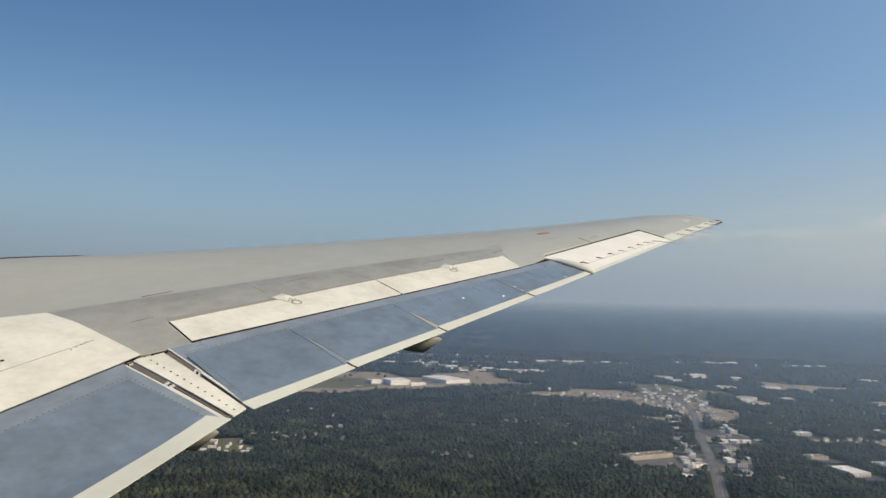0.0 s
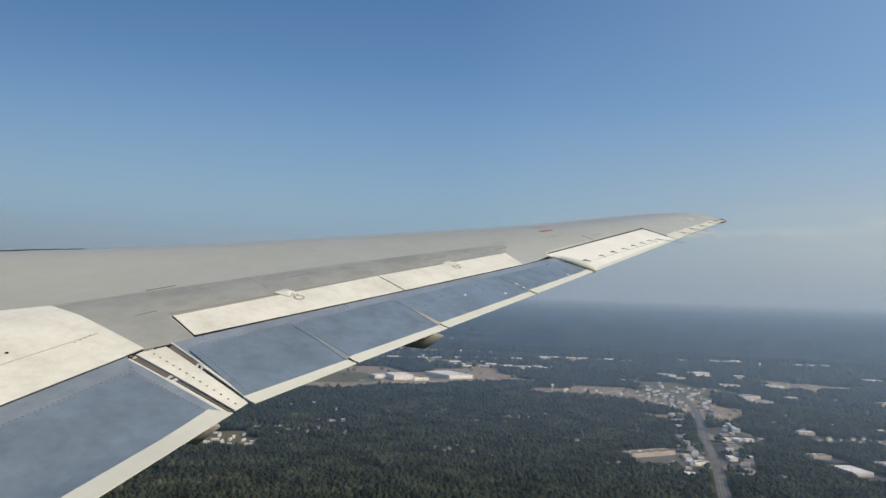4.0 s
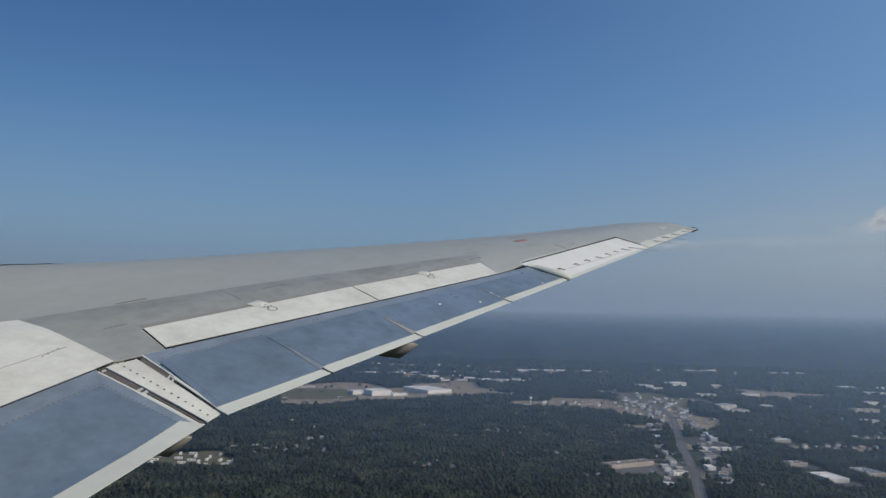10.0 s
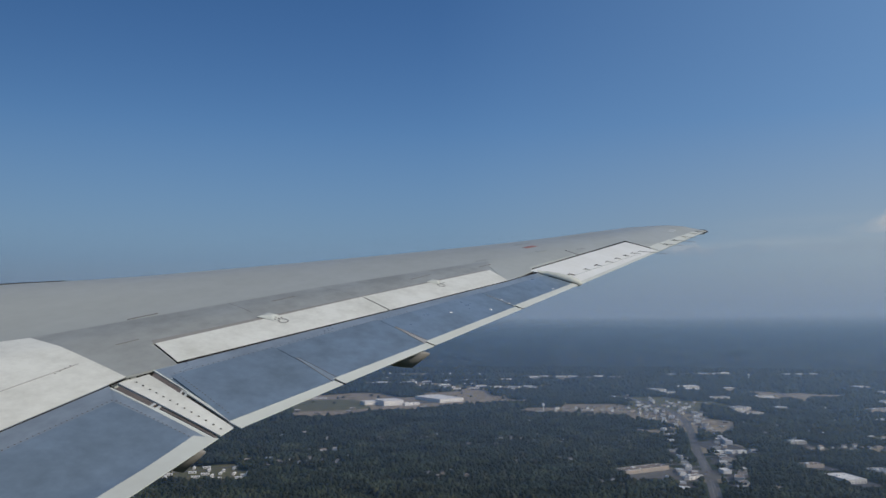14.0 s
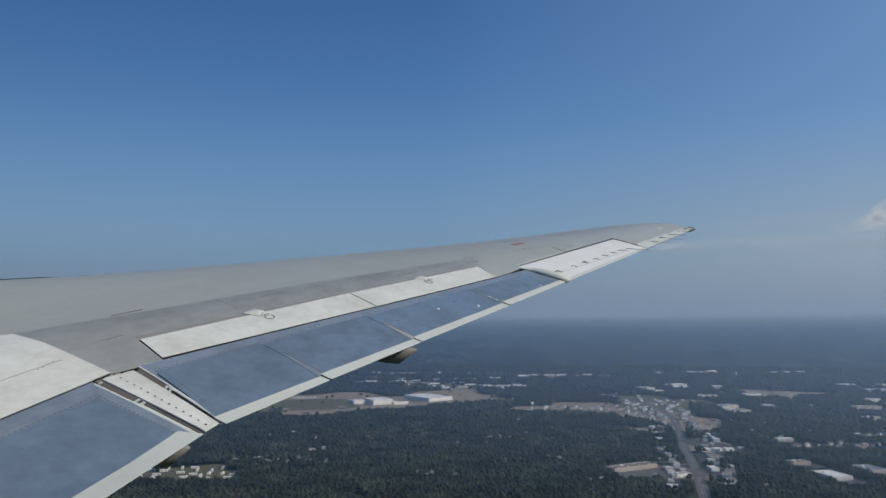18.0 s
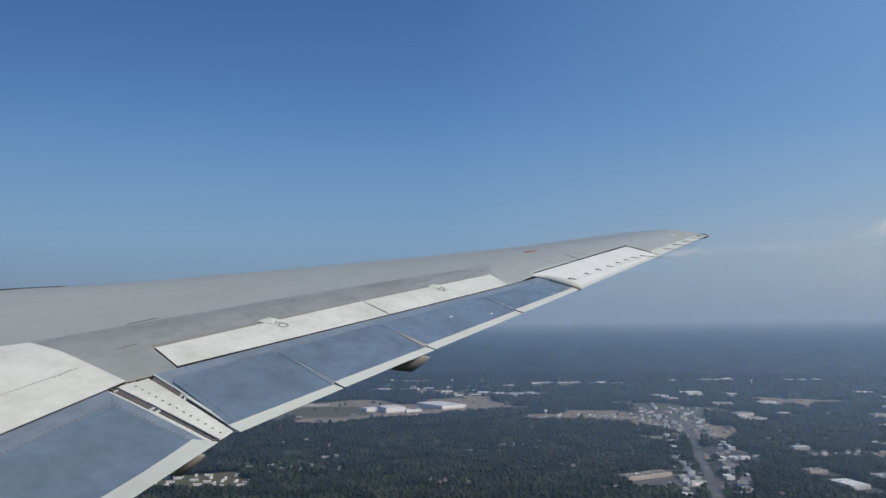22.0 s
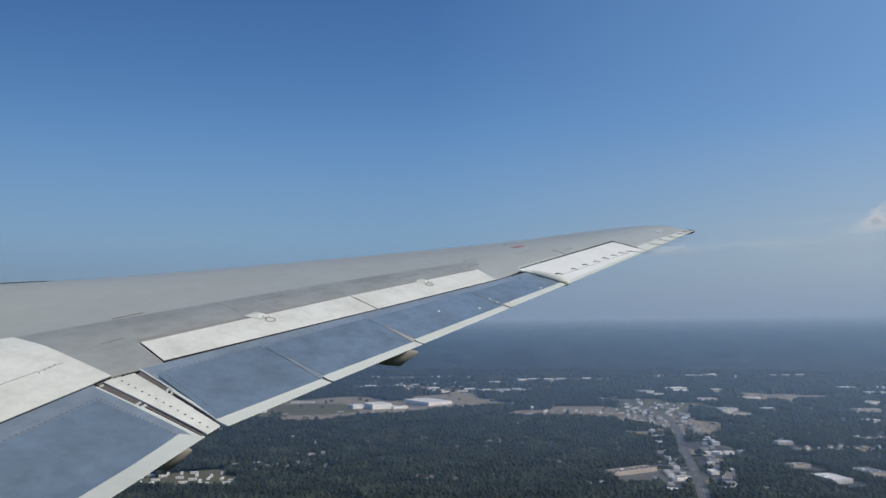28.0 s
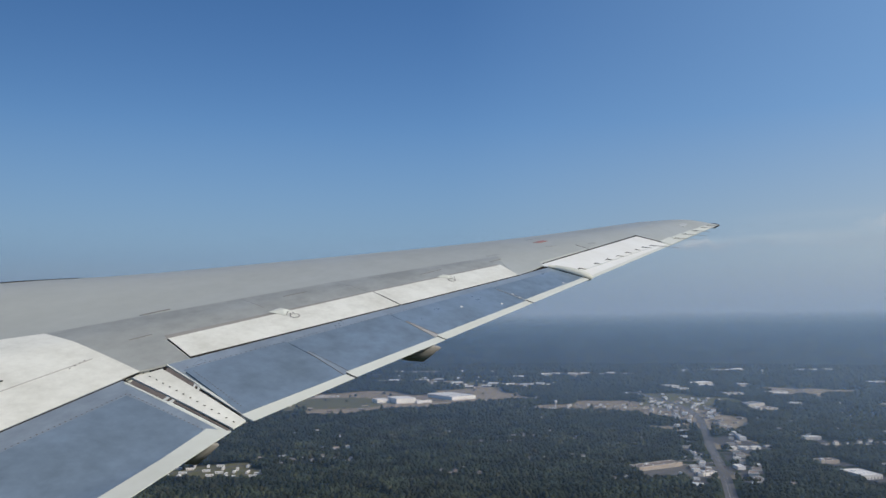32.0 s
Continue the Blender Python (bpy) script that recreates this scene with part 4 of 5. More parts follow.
for k, (cx, cy, rx, ry) in enumerate(CLEAR):
    ob = new("clearing", mesh_from("clearing", *blob_sheet(cx, cy, rx, ry, 0.10 + 0.012 * k), EARTH if k % 3 != 2 else LAWN))
    tagged(ob, "open ground of bare earth and dry grass among woods", "clearing", kind="structure")


def ribbon(path, w, z):
    v, f = [], []
    for i, (x, y) in enumerate(path):
        p, q = path[max(i - 1, 0)], path[min(i + 1, len(path) - 1)]
        d = Vector((q[0] - p[0], q[1] - p[1])).normalized()
        v += [(x - d.y * w, y + d.x * w, z), (x + d.y * w, y - d.x * w, z)]
        if i:
            f.append((2 * i - 2, 2 * i - 1, 2 * i + 1, 2 * i))
    return v, f


def smooth_path(path, step=6):
    out = []
    for i in range(len(path) - 1):
        p0, p1, p2, p3 = (Vector(path[min(max(j, 0), len(path) - 1)]) for j in (i - 1, i, i + 1, i + 2))
        for k in range(step):
            u = k / step
            out.append(tuple(0.5 * (2 * p1 + (p2 - p0) * u + (2 * p0 - 5 * p1 + 4 * p2 - p3) * u * u + (3 * p1 - p0 - 3 * p2 + p3) * u**3)))
    return out + [path[-1]]


ROADS = [(smooth_path(p), w * 0.68) for p, w in ROADS]
for k, (path, w) in enumerate(ROADS):
    tagged(new("road", mesh_from("road", *ribbon(path, w, 0.55 + 0.02 * k), ROAD if w < 13 else EARTH)), "pale worn road through the woods" if w < 13 else "pale cleared strip through the woods", "road", kind="structure")
for s in (-0.18, 0.18):
    tagged(new("road_marking", mesh_from("road_marking", *ribbon([(x + s * 14, y) for x, y in ROADS[0][0]], 0.14, 0.75), MARK)), "faint painted lane line", "road marking", kind="structure")


def yard(x, y, hx, hy, turn, mat=ASPHALT, label="dark asphalt yard and parking ground"):
    YARDS.append((x, y, hx, hy, turn))
    ob = new("yard", mesh_from("yard", [(-hx, -hy, 0), (hx, -hy, 0), (hx, hy, 0), (-hx, hy, 0)], [(0, 1, 2, 3)], mat))
    ob.matrix_world = pose(x, y, 0.80 + 0.004 * len(YARDS), 0, 0, math.degrees(turn))
    tagged(ob, label, "yard", kind="structure")


# ---------------------------------------------------------------- buildings
def warehouse(x, y, w, d, h, turn=0.0, roof=ROOF_FLAT, wall=WALL_PALE, docks=8, label="large flat-roofed warehouse with loading docks", skylights=True):
    b = thing("warehouse", label, "warehouse", "industrial buildings", at=pose(x, y, 0.4, 0, 0, turn))
    part("wall", mesh_from("wall", *box(-w / 2, w / 2, -d / 2, d / 2, 0, h), wall), b)
    top_ = part("roof", mesh_from("roof", *box(-w / 2 + 0.6, w / 2 - 0.6, -d / 2 + 0.6, d / 2 - 0.6, h - 0.2, h + 0.15), roof), b)
    rim = [box(-w / 2 - 0.2, w / 2 + 0.2, -d / 2 - 0.2, -d / 2 + 0.6, h - 0.1, h + 0.8), box(-w / 2 - 0.2, w / 2 + 0.2, d / 2 - 0.6, d / 2 + 0.2, h - 0.1, h + 0.8),
           box(-w / 2 - 0.2, -w / 2 + 0.6, -d / 2 + 0.6, d / 2 - 0.6, h - 0.1, h + 0.8), box(w / 2 - 0.6, w / 2 + 0.2, -d / 2 + 0.6, d / 2 - 0.6, h - 0.1, h + 0.8)]
    part("parapet", mesh_from("parapet", *joined(rim), wall), b)
    if skylights:
        nx, ny = max(2, int(w / 26)), max(2, int(d / 26))
        lights = [box(px - 1.2, px + 1.2, py - 1.2, py + 1.2, h + 0.1, h + 1.0) for px in (w * ((i + 0.5) / nx - 0.5) for i in range(nx)) for py in (d * ((j + 0.5) / ny - 0.5) for j in range(ny))]
        part("roof_vents", mesh_from("roof_vents", *joined(lights), STEEL), top_, "small roof vents", kind="stuff")
        u = box(-w * 0.2 - 3, -w * 0.2 + 3, d * 0.15 - 2.5, d * 0.15 + 2.5, h + 0.1, h + 2.6)
        part("air_unit", mesh_from("air_unit", *u, STEEL), top_, "grey rooftop air unit")
    door = mesh_from("dock_door", *box(-1.6, 1.6, -0.15, 0.15, 0, min(3.6, h * 0.6)), SLOT)
    for k in range(docks):
        p = part("dock_door", door, b)
        p.location = (w * ((k + 0.5) / docks - 0.5), -d / 2 - 0.05, 1.0)
    return b


def gabled(name, label, cat, group, w, d, h, rise, wall, roof):
    b = thing(name, label, cat, group, at=pose(0, 0, 0.3))
    v = [(-w / 2, -d / 2, 0), (w / 2, -d / 2, 0), (w / 2, d / 2, 0), (-w / 2, d / 2, 0), (-w / 2, -d / 2, h), (w / 2, -d / 2, h), (w / 2, d / 2, h), (-w / 2, d / 2, h), (-w / 2, 0, h + rise), (w / 2, 0, h + rise)]
    part("wall", mesh_from("wall", v, [(0, 1, 5, 4), (2, 3, 7, 6), (1, 2, 6, 9, 5), (3, 0, 4, 8, 7)], wall), b)
    e, k = 0.6, 0.35
    sl = rise / (d / 2)
    rv = []
    for x_ in (-w / 2 - e, w / 2 + e):
        rv += [(x_, -d / 2 - e, h - e * sl), (x_, 0, h + rise), (x_, d / 2 + e, h - e * sl), (x_, d / 2 + e, h - e * sl + k), (x_, 0, h + rise + k), (x_, -d / 2 - e, h - e * sl + k)]
    part("roof", mesh_from("roof", rv, [(5, 4, 10, 11), (4, 3, 9, 10), (0, 6, 7, 1), (1, 7, 8, 2), (0, 5, 11, 6), (2, 8, 9, 3), (0, 1, 4, 5), (1, 2, 3, 4), (6, 11, 10, 7), (7, 10, 9, 8)], roof), b)
    win = mesh_from("window", *box(-0.8, 0.8, -0.08, 0.08, 0, 1.3), GLASS_DARK)
    for x_ in (-w * 0.28, w * 0.28):
        p = part("window", win, b)
        p.location = (x_, -d / 2, 1.0)
    return b


def put(proto, x, y, turn, first=[set()]):
    m = pose(x, y, 0.3, 0, 0, turn)
    if proto.name not in first[0]:
        first[0].add(proto.name)
        proto.matrix_world = m
        return proto
    return copy_thing(proto, m)


houses = [gabled("house", "small pale suburban house with a shingle roof among trees", "house", "suburban houses", 11, 8, 4.2, 2.4, WALL_PALE, ROOF_HOUSE),
          gabled("house", "two-storey white house with a shingle roof among trees", "house", "suburban houses", 9, 8, 6.2, 2.6, WALL_WHITE, ROOF_HOUSE),
          gabled("house", "long low house with a shingle roof among trees", "house", "suburban houses", 14, 8, 3.6, 2.0, WALL_PALE, ROOF_HOUSE)]
mobile = gabled("mobile_home", "narrow white mobile home with a low roof", "mobile home", "mobile homes", 15, 4.6, 3.3, 0.7, WALL_WHITE, ROOF_WHITE)
rng = random.Random(7)
BUILT = []


def free(x, y, r):
    if any((x - a) ** 2 + (y - b) ** 2 < (r + c) ** 2 for a, b, c in BUILT):
        return False
    BUILT.append((x, y, r))
    return True


def estate(cx, cy, rx, ry, count, kinds, spread_turn=180):
    made = 0
    for _ in range(count * 6):
        a, r = rng.uniform(0, 2 * math.pi), math.sqrt(rng.random())
        x, y = cx + rx * r * math.cos(a), cy + ry * r * math.sin(a)
        if on_road(np.array([x]), np.array([y]), 8)[0] or not free(x, y, 11):
            continue
        put(rng.choice(kinds), x, y, rng.choice((0, 12, 90, 100)) + rng.uniform(-8, 8))
        made += 1
        if made == count:
            break


def row_of_houses(path, count, kinds):
    for k in range(count):
        u = k / (count - 1) * (len(path) - 1)
        i = min(int(u), len(path) - 2)
        x, y = (path[i][j] + (path[i + 1][j] - path[i][j]) * (u - i) for j in (0, 1))
        x, y = x + rng.uniform(-5, 5), y + rng.uniform(-5, 5)
        if free(x, y, 8):
            put(rng.choice(kinds), x, y, rng.uniform(-25, 25))


# the plant in its clearing
warehouse(-190, 2850, 74, 84, 17, 26, ROOF_WHITE, WALL_WHITE, 3, "tall white factory hall in a bare clearing")
warehouse(-264, 2862, 50, 50, 11, 26, ROOF_WHITE, WALL_WHITE, 2, "lower white factory annex in a bare clearing")
warehouse(-112, 2822, 60, 18, 8, 34, ROOF_WHITE, WALL_WHITE, 6, "long low white shed in a bare clearing")
warehouse(-14, 2995, 104, 170, 12, 34, ROOF_WHITE, WALL_WHITE, 10, "wide pale factory with a white front wall")
warehouse(-640, 2745, 150, 26, 9, 6, ROOF_BROWN, WALL_WHITE, 9, "long white-fronted shed on bare ground")
warehouse(-490, 3060, 90, 22, 6, 4, ROOF_FLAT, WALL_PALE, 4)
warehouse(-140, 3190, 60, 24, 6, 0, ROOF_FLAT, WALL_PALE, 3)
yard(-100, 2910, 60, 26, 0.15, LOT, "pale concrete yard")

# shops along the boulevard
for k in range(70):
    u = 5 + k * 0.69
    path = ROADS[0][0]
    i = int(min(u, len(path) - 2))
    (x0, y0), (x1, y1) = path[i], path[i + 1]
    d = Vector((x1 - x0, y1 - y0)).normalized()
    side_ = 1 if k % 2 else -1
    off = rng.uniform(30, 70)
    x, y = x0 + (x1 - x0) * (u - i) + d.y * off * side_, y0 + (y1 - y0) * (u - i) - d.x * off * side_
    w, dd = rng.uniform(12, 34), rng.uniform(9, 19)
    if y > 1380 and free(x, y, max(w, dd) * 0.6):
        turn = math.degrees(math.atan2(d.y, d.x)) + rng.uniform(-14, 14)
        yard(x - d.y * 8 * side_, y + d.x * 8 * side_, w * 0.75, dd * 0.8 + 6, math.radians(turn), ASPHALT)
        warehouse(x, y, w, dd, rng.uniform(4.0, 6.5), turn, rng.choice((ROOF_FLAT, ROOF_FLAT, ROOF_WHITE, ROOF_BROWN)), WALL_PALE if k % 3 else WALL_WHITE, 3, "flat-roofed roadside shop with a pale front", k % 2 == 0)
# shopping plaza and a white terminal
yard(440, 1545, 85, 60, 0.35, LOT, "pale parking ground of a shopping plaza")
warehouse(395, 1590, 110, 30, 8, 28, ROOF_BROWN, WALL_PALE, 12, "long brown-roofed shopping plaza")
warehouse(470, 1515, 36, 18, 6, 28, ROOF_FLAT, WALL_WHITE, 3, "small flat-roofed shop on a parking ground")
yard(655, 1850, 42, 120, 0.12, ASPHALT)
warehouse(690, 1950, 70, 16, 8, 80, ROOF_WHITE, WALL_WHITE, 6, "long narrow white-roofed shop")
warehouse(720, 2000, 60, 34, 8, 10, ROOF_WHITE, WALL_WHITE, 4, "white-roofed store by the main road")
for k in range(3):
    warehouse(615 + 26 * k, 1795, 20, 13, 6, 6, ROOF_WHITE, WALL_WHITE, 1, "small white-roofed depot building", False)

# big stores and depots with their yards, beyond the boulevard
for x, y, w, d_, h, roof in ((745, 1490, 40, 62, 8, ROOF_WHITE), (850, 1550, 38, 60, 7, ROOF_GREY), (745, 1625, 40, 26, 7, ROOF_BROWN)):
    BUILT.append((x, y, 44))
    yard(x + 6, y - 12, w * 0.5 + 13, d_ * 0.5 + 16, 0.2, ASPHALT)
    warehouse(x, y, w, d_, h, 11.5, roof, WALL_PALE, 6, "large flat-roofed depot with a paved yard")

# industrial park
park = random.Random(21)
for row in range(15):
    y0 = 1800 + row * 118
    x0 = 830 + max(0, y0 - 2500) * 0.02 if y0 < 2900 else 900
    for col in range(9):
        x = x0 + col * 145 + park.uniform(-20, 20)
        y = y0 + park.uniform(-14, 14) + col * 9
        if x > 0.66 * y or on_road(np.array([x]), np.array([y]), 42)[0] or park.random() < 0.40 + 0.02 * row:
            continue
        w, dd = park.choice(((84, 38), (70, 46), (100, 28), (60, 50), (44, 26), (112, 46), (52, 34), (38, 22)))
        if not free(x, y, 56):
            continue
        turn = park.uniform(-14, 14) + 14
        if park.random() < 0.75:
            yard(x, y - 8, w * 0.58, dd * 0.5 + 30, math.radians(turn), ASPHALT if park.random() < 0.5 else LOT)
        warehouse(x, y, w, dd, park.uniform(7, 11), turn, park.choice((ROOF_FLAT, ROOF_FLAT, ROOF_WHITE, ROOF_GREY, ROOF_BROWN)), WALL_PALE, 5)

trailer = thing("truck_trailer", "white box trailer parked at a yard", "trailer", "parked trailers", at=pose(0, 0, 0.9))
part("box", mesh_from("box", *box(-1.3, 1.3, -7, 7, 1.2, 4.0), WALL_WHITE), trailer)
part("chassis", mesh_from("chassis", *box(-1.0, 1.0, -6.5, 6.5, 0.8, 1.2), BLACK), trailer)
axle = mesh_from("wheel", *rod((-1.25, 0, 0.5), (1.25, 0, 0.5), 0.5, 0.5, 10), BLACK)
for yy in (-5.2, -4.0):
    part("wheel", axle, trailer).location = (0, yy, 0)
car = thing("car", "small parked car on an open lot", "car", "parked cars", at=pose(0, 0, 0.9))
part("body", mesh_from("body", *joined([box(-0.9, 0.9, -2.2, 2.2, 0.3, 0.95)]), VEHICLE), car)
cv = [(-0.8, -1.5, 0.95), (0.8, -1.5, 0.95), (0.8, 1.2, 0.95), (-0.8, 1.2, 0.95), (-0.65, -0.9, 1.5), (0.65, -0.9, 1.5), (0.65, 0.7, 1.5), (-0.65, 0.7, 1.5)]
part("cabin", mesh_from("cabin", cv, [(4, 5, 6, 7), (0, 1, 5, 4), (1, 2, 6, 5), (2, 3, 7, 6), (3, 0, 4, 7)], GLASS_DARK), car)
for sx in (-0.8, 0.8):
    for sy in (-1.35, 1.35):
        part("wheel", mesh_from("wheel", *rod((sx - 0.1, sy, 0.33), (sx + 0.1, sy, 0.33), 0.33, 0.33, 8), BLACK), car)
for (x, y, hx, hy, turn) in list(YARDS):
    if hx < 40:
        n_tr, n_car = 0, 3
    else:
        n_tr, n_car = 4, 4
    c, s = math.cos(turn), math.sin(turn)
    for k in range(n_tr):
        u, v = -hx * 0.7 + k * 4.2 + park.uniform(0, 0.4), -hy + 10
        m = pose(x + u * c - v * s, y + u * s + v * c, 1.1, 0, 0, math.degrees(turn))
        copy_thing(trailer, m)
    for k in range(n_car):
        u, v = hx * 0.25 + k * 3.0, -hy + 4
        copy_thing(car, pose(x + u * c - v * s, y + u * s + v * c, 1.1, 0, 0, math.degrees(turn)))
# traffic on the boulevard
path = ROADS[0][0]
for k in range(44):
    u = 13 + 34 * (k + park.random()) / 44
    i = int(u)
    (x0, y0), (x1, y1) = path[i], path[i + 1]
    d = Vector((x1 - x0, y1 - y0)).normalized()
    lane = park.choice((-6.5, -3.2, 3.2, 6.5))
    copy_thing(car, pose(x0 + (x1 - x0) * (u - i) + d.y * lane, y0 + (y1 - y0) * (u - i) - d.x * lane, 0.78, 0, 0, math.degrees(math.atan2(d.y, d.x)) - 90))
trailer.matrix_world, car.matrix_world = pose(425, 1520, 1.1, 0, 0, 20), pose(432, 1524, 1.1, 0, 0, 20)

# housing
estate(-480, 1570, 105, 85, 28, [mobile])
row_of_houses([(10, 1880), (60, 1912), (130, 1905)], 9, houses)
row_of_houses([(100, 1975), (150, 2000), (210, 1990)], 8, houses)
row_of_houses([(-40, 1870), (40, 1890), (75, 1935)], 9, houses)
for cx, cy, rx, ry, n in ((960, 1840, 110, 40, 12), (1180, 1980, 130, 60, 14), (520, 2640, 190, 80, 26), (820, 2800, 110, 120, 18), 
                          (560, 3600, 130, 50, 8), (-260, 1830, 60, 25, 5), (300, 1480, 60, 16, 4), (-150, 2150, 130, 60, 6), (250, 2050, 120, 40, 5),
                          (-500, 2150, 200, 120, 6), (1380, 2700, 200, 160, 10), (-1000, 3500, 300, 120, 14), (330, 3180, 70, 30, 8), (700, 2450, 90, 200, 22),
                          (-700, 2000, 250, 180, 12), (-350, 2350, 300, 150, 14), (150, 2450, 160, 120, 12), (-900, 2450, 250, 120, 8), (330, 1950, 140, 120, 12), (-100, 1720, 220, 70, 10),
                          (950, 3500, 200, 90, 8), (420, 2900, 150, 90, 12), (880, 2050, 130, 60, 12), (1250, 2350, 160, 60, 12), (1000, 1560, 120, 60, 10),
                          (-60, 1560, 130, 40, 9), (-330, 1700, 90, 30, 10), (640, 1420, 90, 30, 7), (-180, 2000, 160, 30, 9), (180, 1700, 90, 30, 8)):
    estate(cx, cy, rx, ry, n, houses)

# small roadside businesses and cottages on the side roads
small = thing("roadside_building", "small pale flat-roofed roadside building", "building", "roadside buildings", at=pose(0, 0, 0.3))
part("wall", mesh_from("wall", *box(-9, 9, -6, 6, 0, 5), WALL_PALE), small)
part("roof", mesh_from("roof", *box(-8.6, 8.6, -5.6, 5.6, 4.8, 5.15), ROOF_FLAT), small)
part("front", mesh_from("front", *box(-7, 7, -6.3, -6.02, 0.2, 2.6), GLASS_DARK), small)
for road_k, n, lo, hi in ((0, 46, 0.22, 0.72), (1, 30, 0.05, 0.75), (2, 30, 0.04, 0.8), (3, 16, 0.3, 0.95), (5, 12, 0.1, 0.9)):
    path, wide = ROADS[road_k]
    for k in range(n):
        u = (lo + (hi - lo) * (k + rng.random()) / n) * (len(path) - 1)
        i = min(int(u), len(path) - 2)
        d = Vector((path[i + 1][0] - path[i][0], path[i + 1][1] - path[i][1])).normalized()
        off = (wide + rng.uniform(16, 60)) * rng.choice((-1, 1))
        x, y = (path[i][j] + (path[i + 1][j] - path[i][j]) * (u - i) for j in (0, 1))
        x, y = x + d.y * off, y - d.x * off
        if y > 1400 and free(x, y, 13):
            put(small, x, y, math.degrees(math.atan2(d.y, d.x)) + rng.choice((0, 90)) + rng.uniform(-6, 6))

# far commercial strips
shop = thing("store", "pale flat-roofed store on an open strip", "store", "far stores", at=pose(0, 0, 0.3))
part("wall", mesh_from("wall", *box(-24, 24, -12, 12, 0, 9), WALL_WHITE), shop)
part("roof", mesh_from("roof", *box(-23.4, 23.4, -11.4, 11.4, 8.8, 9.1), ROOF_FLAT), shop)
part("front", mesh_from("front", *box(-20, 20, -12.4, -12.02, 0.2, 3.4), GLASS_DARK), shop)
for cx, cy, rx, n in ((250, 3480, 260, 12), (20, 3640, 170, 6), (-250, 3740, 200, 6), (700, 4080, 260, 10), (150, 3900, 330, 9), (-600, 4100, 350, 7), (-1100, 4000, 350, 5), (-30, 4350, 420, 8), (1400, 4280, 250, 7), (1900, 4180, 200, 5), (-900, 3350, 200, 5)):
    for k in range(n):
        x, y = cx + rx * (2 * (k + 0.5) / n - 1) + rng.uniform(-20, 20), cy + rng.uniform(-75, 75)
        if free(x, y, 30):
            put(shop, x, y, rng.uniform(-20, 20))


def water_tower(x, y):
    b = thing("water_tower", "white water tower standing above the woods", "water tower", at=pose(x, y, 0))
    prof_ = [(0.2, 31), (3.2, 30.3), (4.8, 28.4), (5.2, 26.5), (4.8, 24.8), (2.8, 23), (1.1, 22), (1.0, 5), (2.2, 0)]
    n, v, f = 16, [], []
    for r, z in prof_:
        v += [(r * math.cos(2 * math.pi * k / n), r * math.sin(2 * math.pi * k / n), z) for k in range(n)]
    for j in range(len(prof_) - 1):
        f += [(j * n + k, (j + 1) * n + k, (j + 1) * n + (k + 1) % n, j * n + (k + 1) % n) for k in range(n)]
    cut = 6
    part("tank", mesh_from("tank", v[:(cut + 1) * n], f[:cut * n], WALL_WHITE, True), b, "white rounded tank")
    part("stem", mesh_from("stem", [(x_, y_, z_) for x_, y_, z_ in v[cut * n:]], [tuple(i - cut * n for i in q) for q in f[cut * n:]], STEEL, True), b, "slender steel stem")


water_tower(325, 2580)
water_tower(1500, 3900)

# ---------------------------------------------------------------- woods
# a leafy crown: its tip, a shoulder and a wide lower rim
ring_ = lambda r, z, turn: [(r * math.cos(2 * math.pi * k / 5 + turn), r * math.sin(2 * math.pi * k / 5 + turn), z) for k in range(5)]
CROWN = np.array([(0, 0, 1.0)] + ring_(0.72, 0.55, 0.0) + ring_(1.05, -0.35, 0.6))
TRI = np.array([(0, 1 + k, 1 + (k + 1) % 5) for k in range(5)] + [q for k in range(5) for q in ((1 + k, 6 + k, 1 + (k + 1) % 5), (6 + k, 6 + (k + 1) % 5, 1 + (k + 1) % 5))])
gen = np.random.default_rng(5)


def scatter(r0, r1, a0, a1, step):
    """Uneven grid of places in a sector; angles clockwise from +y."""
    n = int(2 * r1 / step)
    gx, gy = np.meshgrid((np.arange(n) - n / 2) * step, (np.arange(n) - n / 2) * step)
    x, y = (g.ravel() + gen.uniform(-0.55, 0.55, g.size) * step for g in (gx, gy))
    r, a = np.hypot(x, y), np.degrees(np.arctan2(x, y))
    keep = (r > r0) & (r < r1) & (a > a0) & (a < a1)
    x, y = x[keep], y[keep]
    shut = on_road(x, y, 7) | in_clear(x, y) | in_yard(x, y, 6)
    some = gen.random(len(x)) < 0.004
    shut &= ~(some & in_clear(x, y) & ~on_road(x, y, 7) & ~in_yard(x, y, 6))
    return x[~shut], y[~shut]


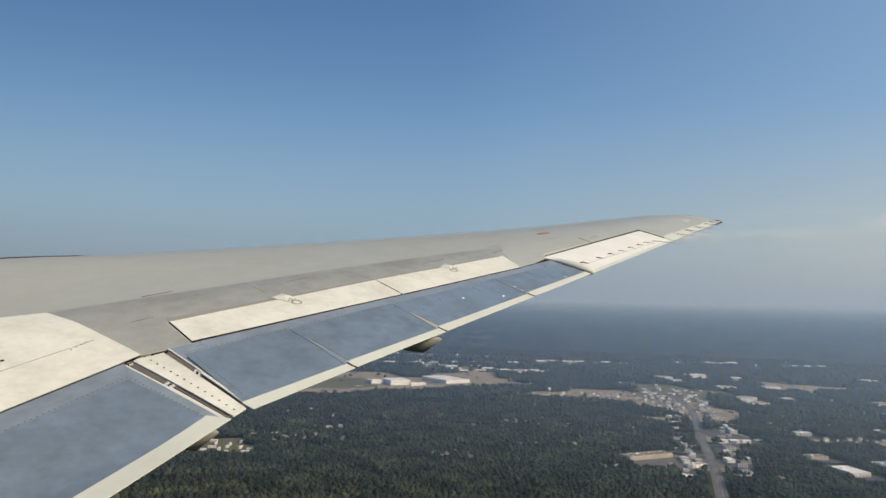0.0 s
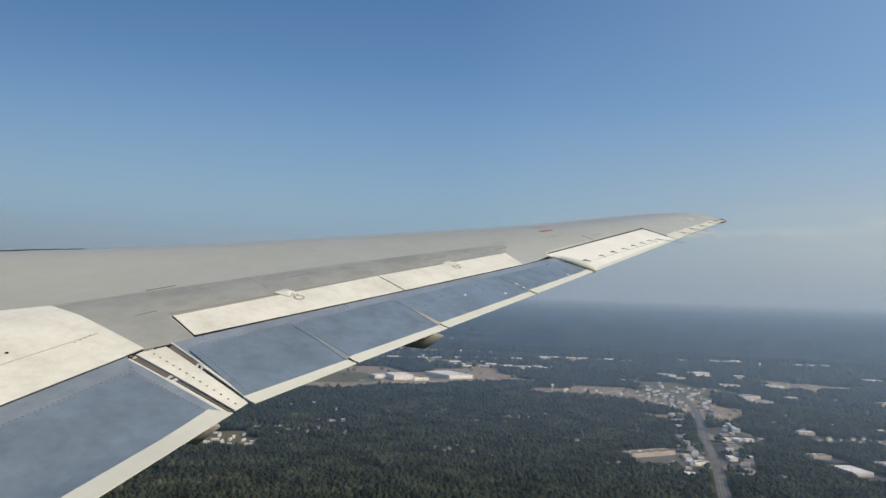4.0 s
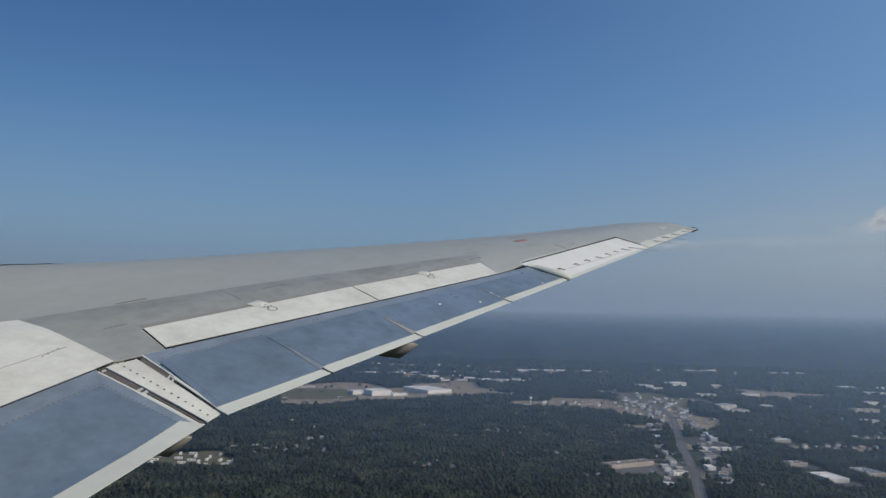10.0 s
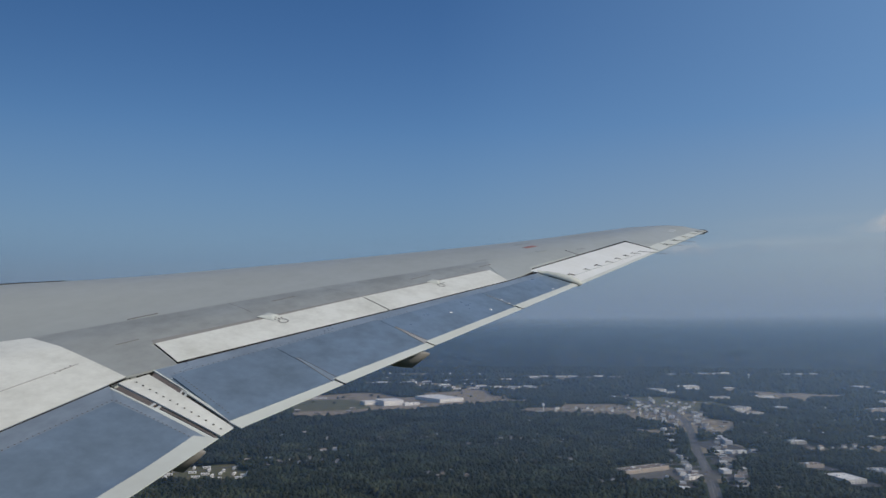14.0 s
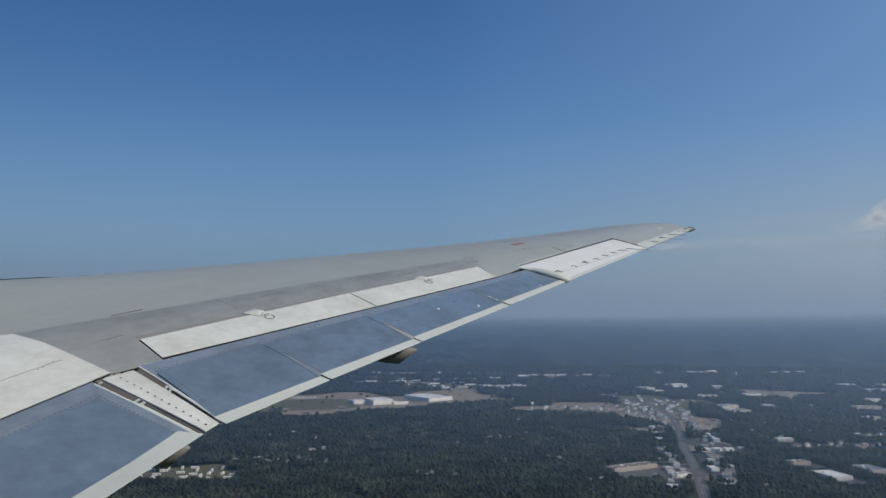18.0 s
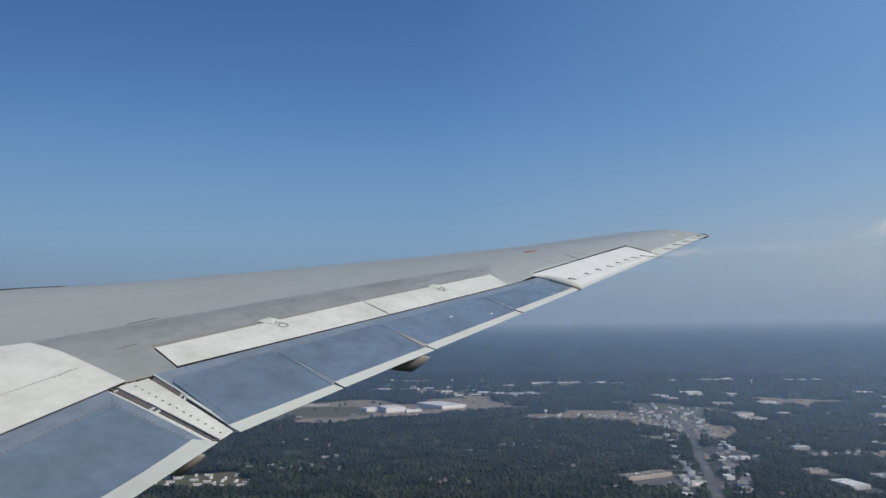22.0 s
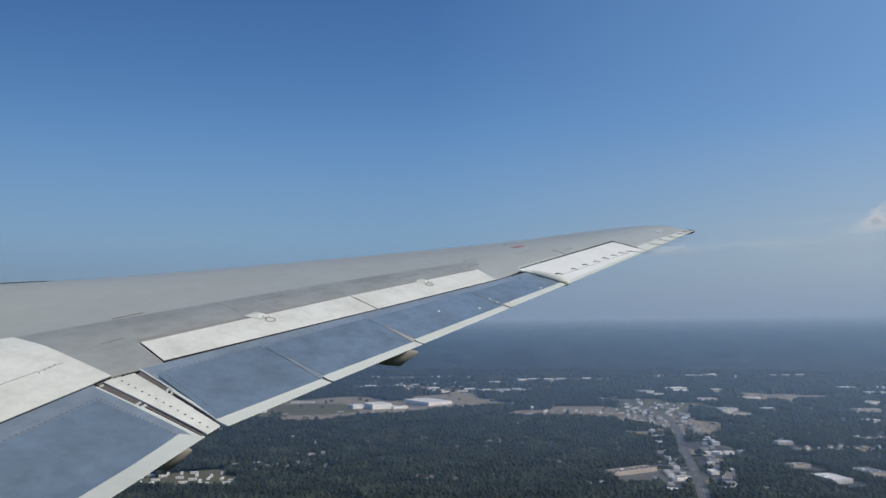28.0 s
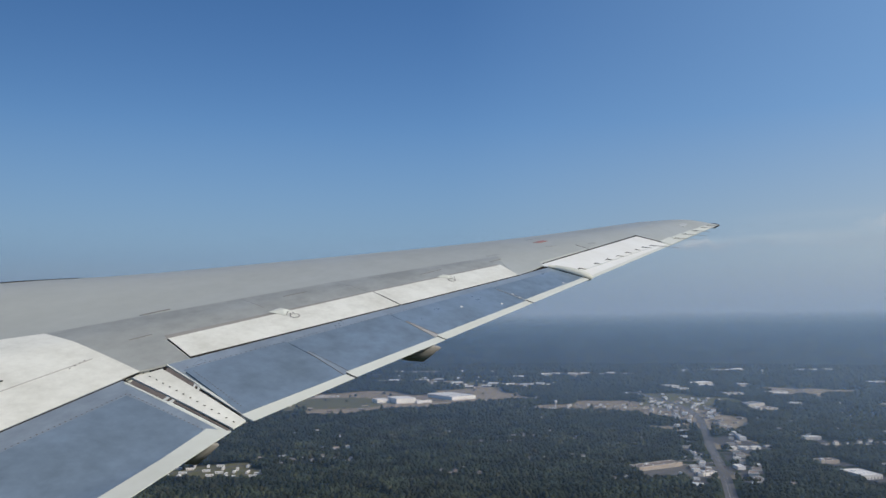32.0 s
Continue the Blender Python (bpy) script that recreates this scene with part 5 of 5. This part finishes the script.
def woods(name, x, y, size, label):
    if BUILT:
        b = np.array(BUILT)
        ok = np.ones(len(x), bool)
        for bx, by, br in b:
            near = br * (0.55 if br < 15 else 0.75) + 2.5
            ok &= (x - bx) ** 2 + ((y - by + near * 0.8) / 2.0) ** 2 > near ** 2
        x, y = x[ok], y[ok]
    # stands of taller and lower trees, with glades
    stand_ = np.sin(x * 0.021 + 2.1 * np.sin(y * 0.011)) + np.sin(y * 0.027 + 1.7 * np.sin(x * 0.013 + 1)) + 0.6 * np.sin((x + y) * 0.06) + 0.5 * np.sin((x - 1.3 * y) * 0.083)
    keep_ = stand_ + gen.normal(0, 0.5, len(x)) > -1.8
    x, y, stand_ = x[keep_], y[keep_], stand_[keep_]
    n = len(x)
    s = size * np.clip(gen.lognormal(-0.12, 0.36, n), 0.4, 1.9)
    turn = gen.uniform(0, 2 * math.pi, n)
    v = CROWN[None] * (1 + gen.uniform(-0.36, 0.36, (n, 11, 3)))
    c, d = np.cos(turn)[:, None], np.sin(turn)[:, None]
    vx, vy = v[..., 0] * c - v[..., 1] * d, v[..., 0] * d + v[..., 1] * c
    high = gen.uniform(0.2, 1.5, n) + 0.22 * stand_
    tall = gen.uniform(0.7, 1.5, n)
    out = np.stack([vx * s[:, None] + x[:, None], vy * s[:, None] + y[:, None], (v[..., 2] * (tall * s)[:, None]) + (4.5 + 4.0 * high + 0.1 * s)[:, None]], -1)
    me = bpy.data.meshes.new(name)
    me.vertices.add(n * 11)
    me.vertices.foreach_set("co", out.astype(np.float32).ravel())
    faces = (TRI[None] + 11 * np.arange(n)[:, None, None]).reshape(-1, 3)
    me.loops.add(len(faces) * 3)
    me.loops.foreach_set("vertex_index", faces.astype(np.int32).ravel())
    me.polygons.add(len(faces))
    me.polygons.foreach_set("loop_start", np.arange(0, len(faces) * 3, 3, dtype=np.int32))
    me.update(calc_edges=True)
    me.materials.append(CANOPY)
    tagged(new(name, me), label, "woods", kind="stuff")


woods("woods", *scatter(1000, 2350, -32, 36, 5.0), 3.3, "dense dark green woods of leafy crowns")
woods("woods", *scatter(2350, 3300, -32, 36, 8.0), 5.0, "dense dark green woods of leafy crowns")
woods("woods", *scatter(3300, 4900, -33, 37, 13.0), 7.2, "dense dark green woods fading into haze")
woods("woods", *scatter(60, 1000, -60, 60, 20.0), 12.0, "dense dark green woods below the wing")
woods("woods", *scatter(1250, 4880, 37, 180, 75.0), 34.0, "distant dark woods")
woods("woods", *scatter(1250, 4880, -180, -33, 75.0), 34.0, "distant dark woods")
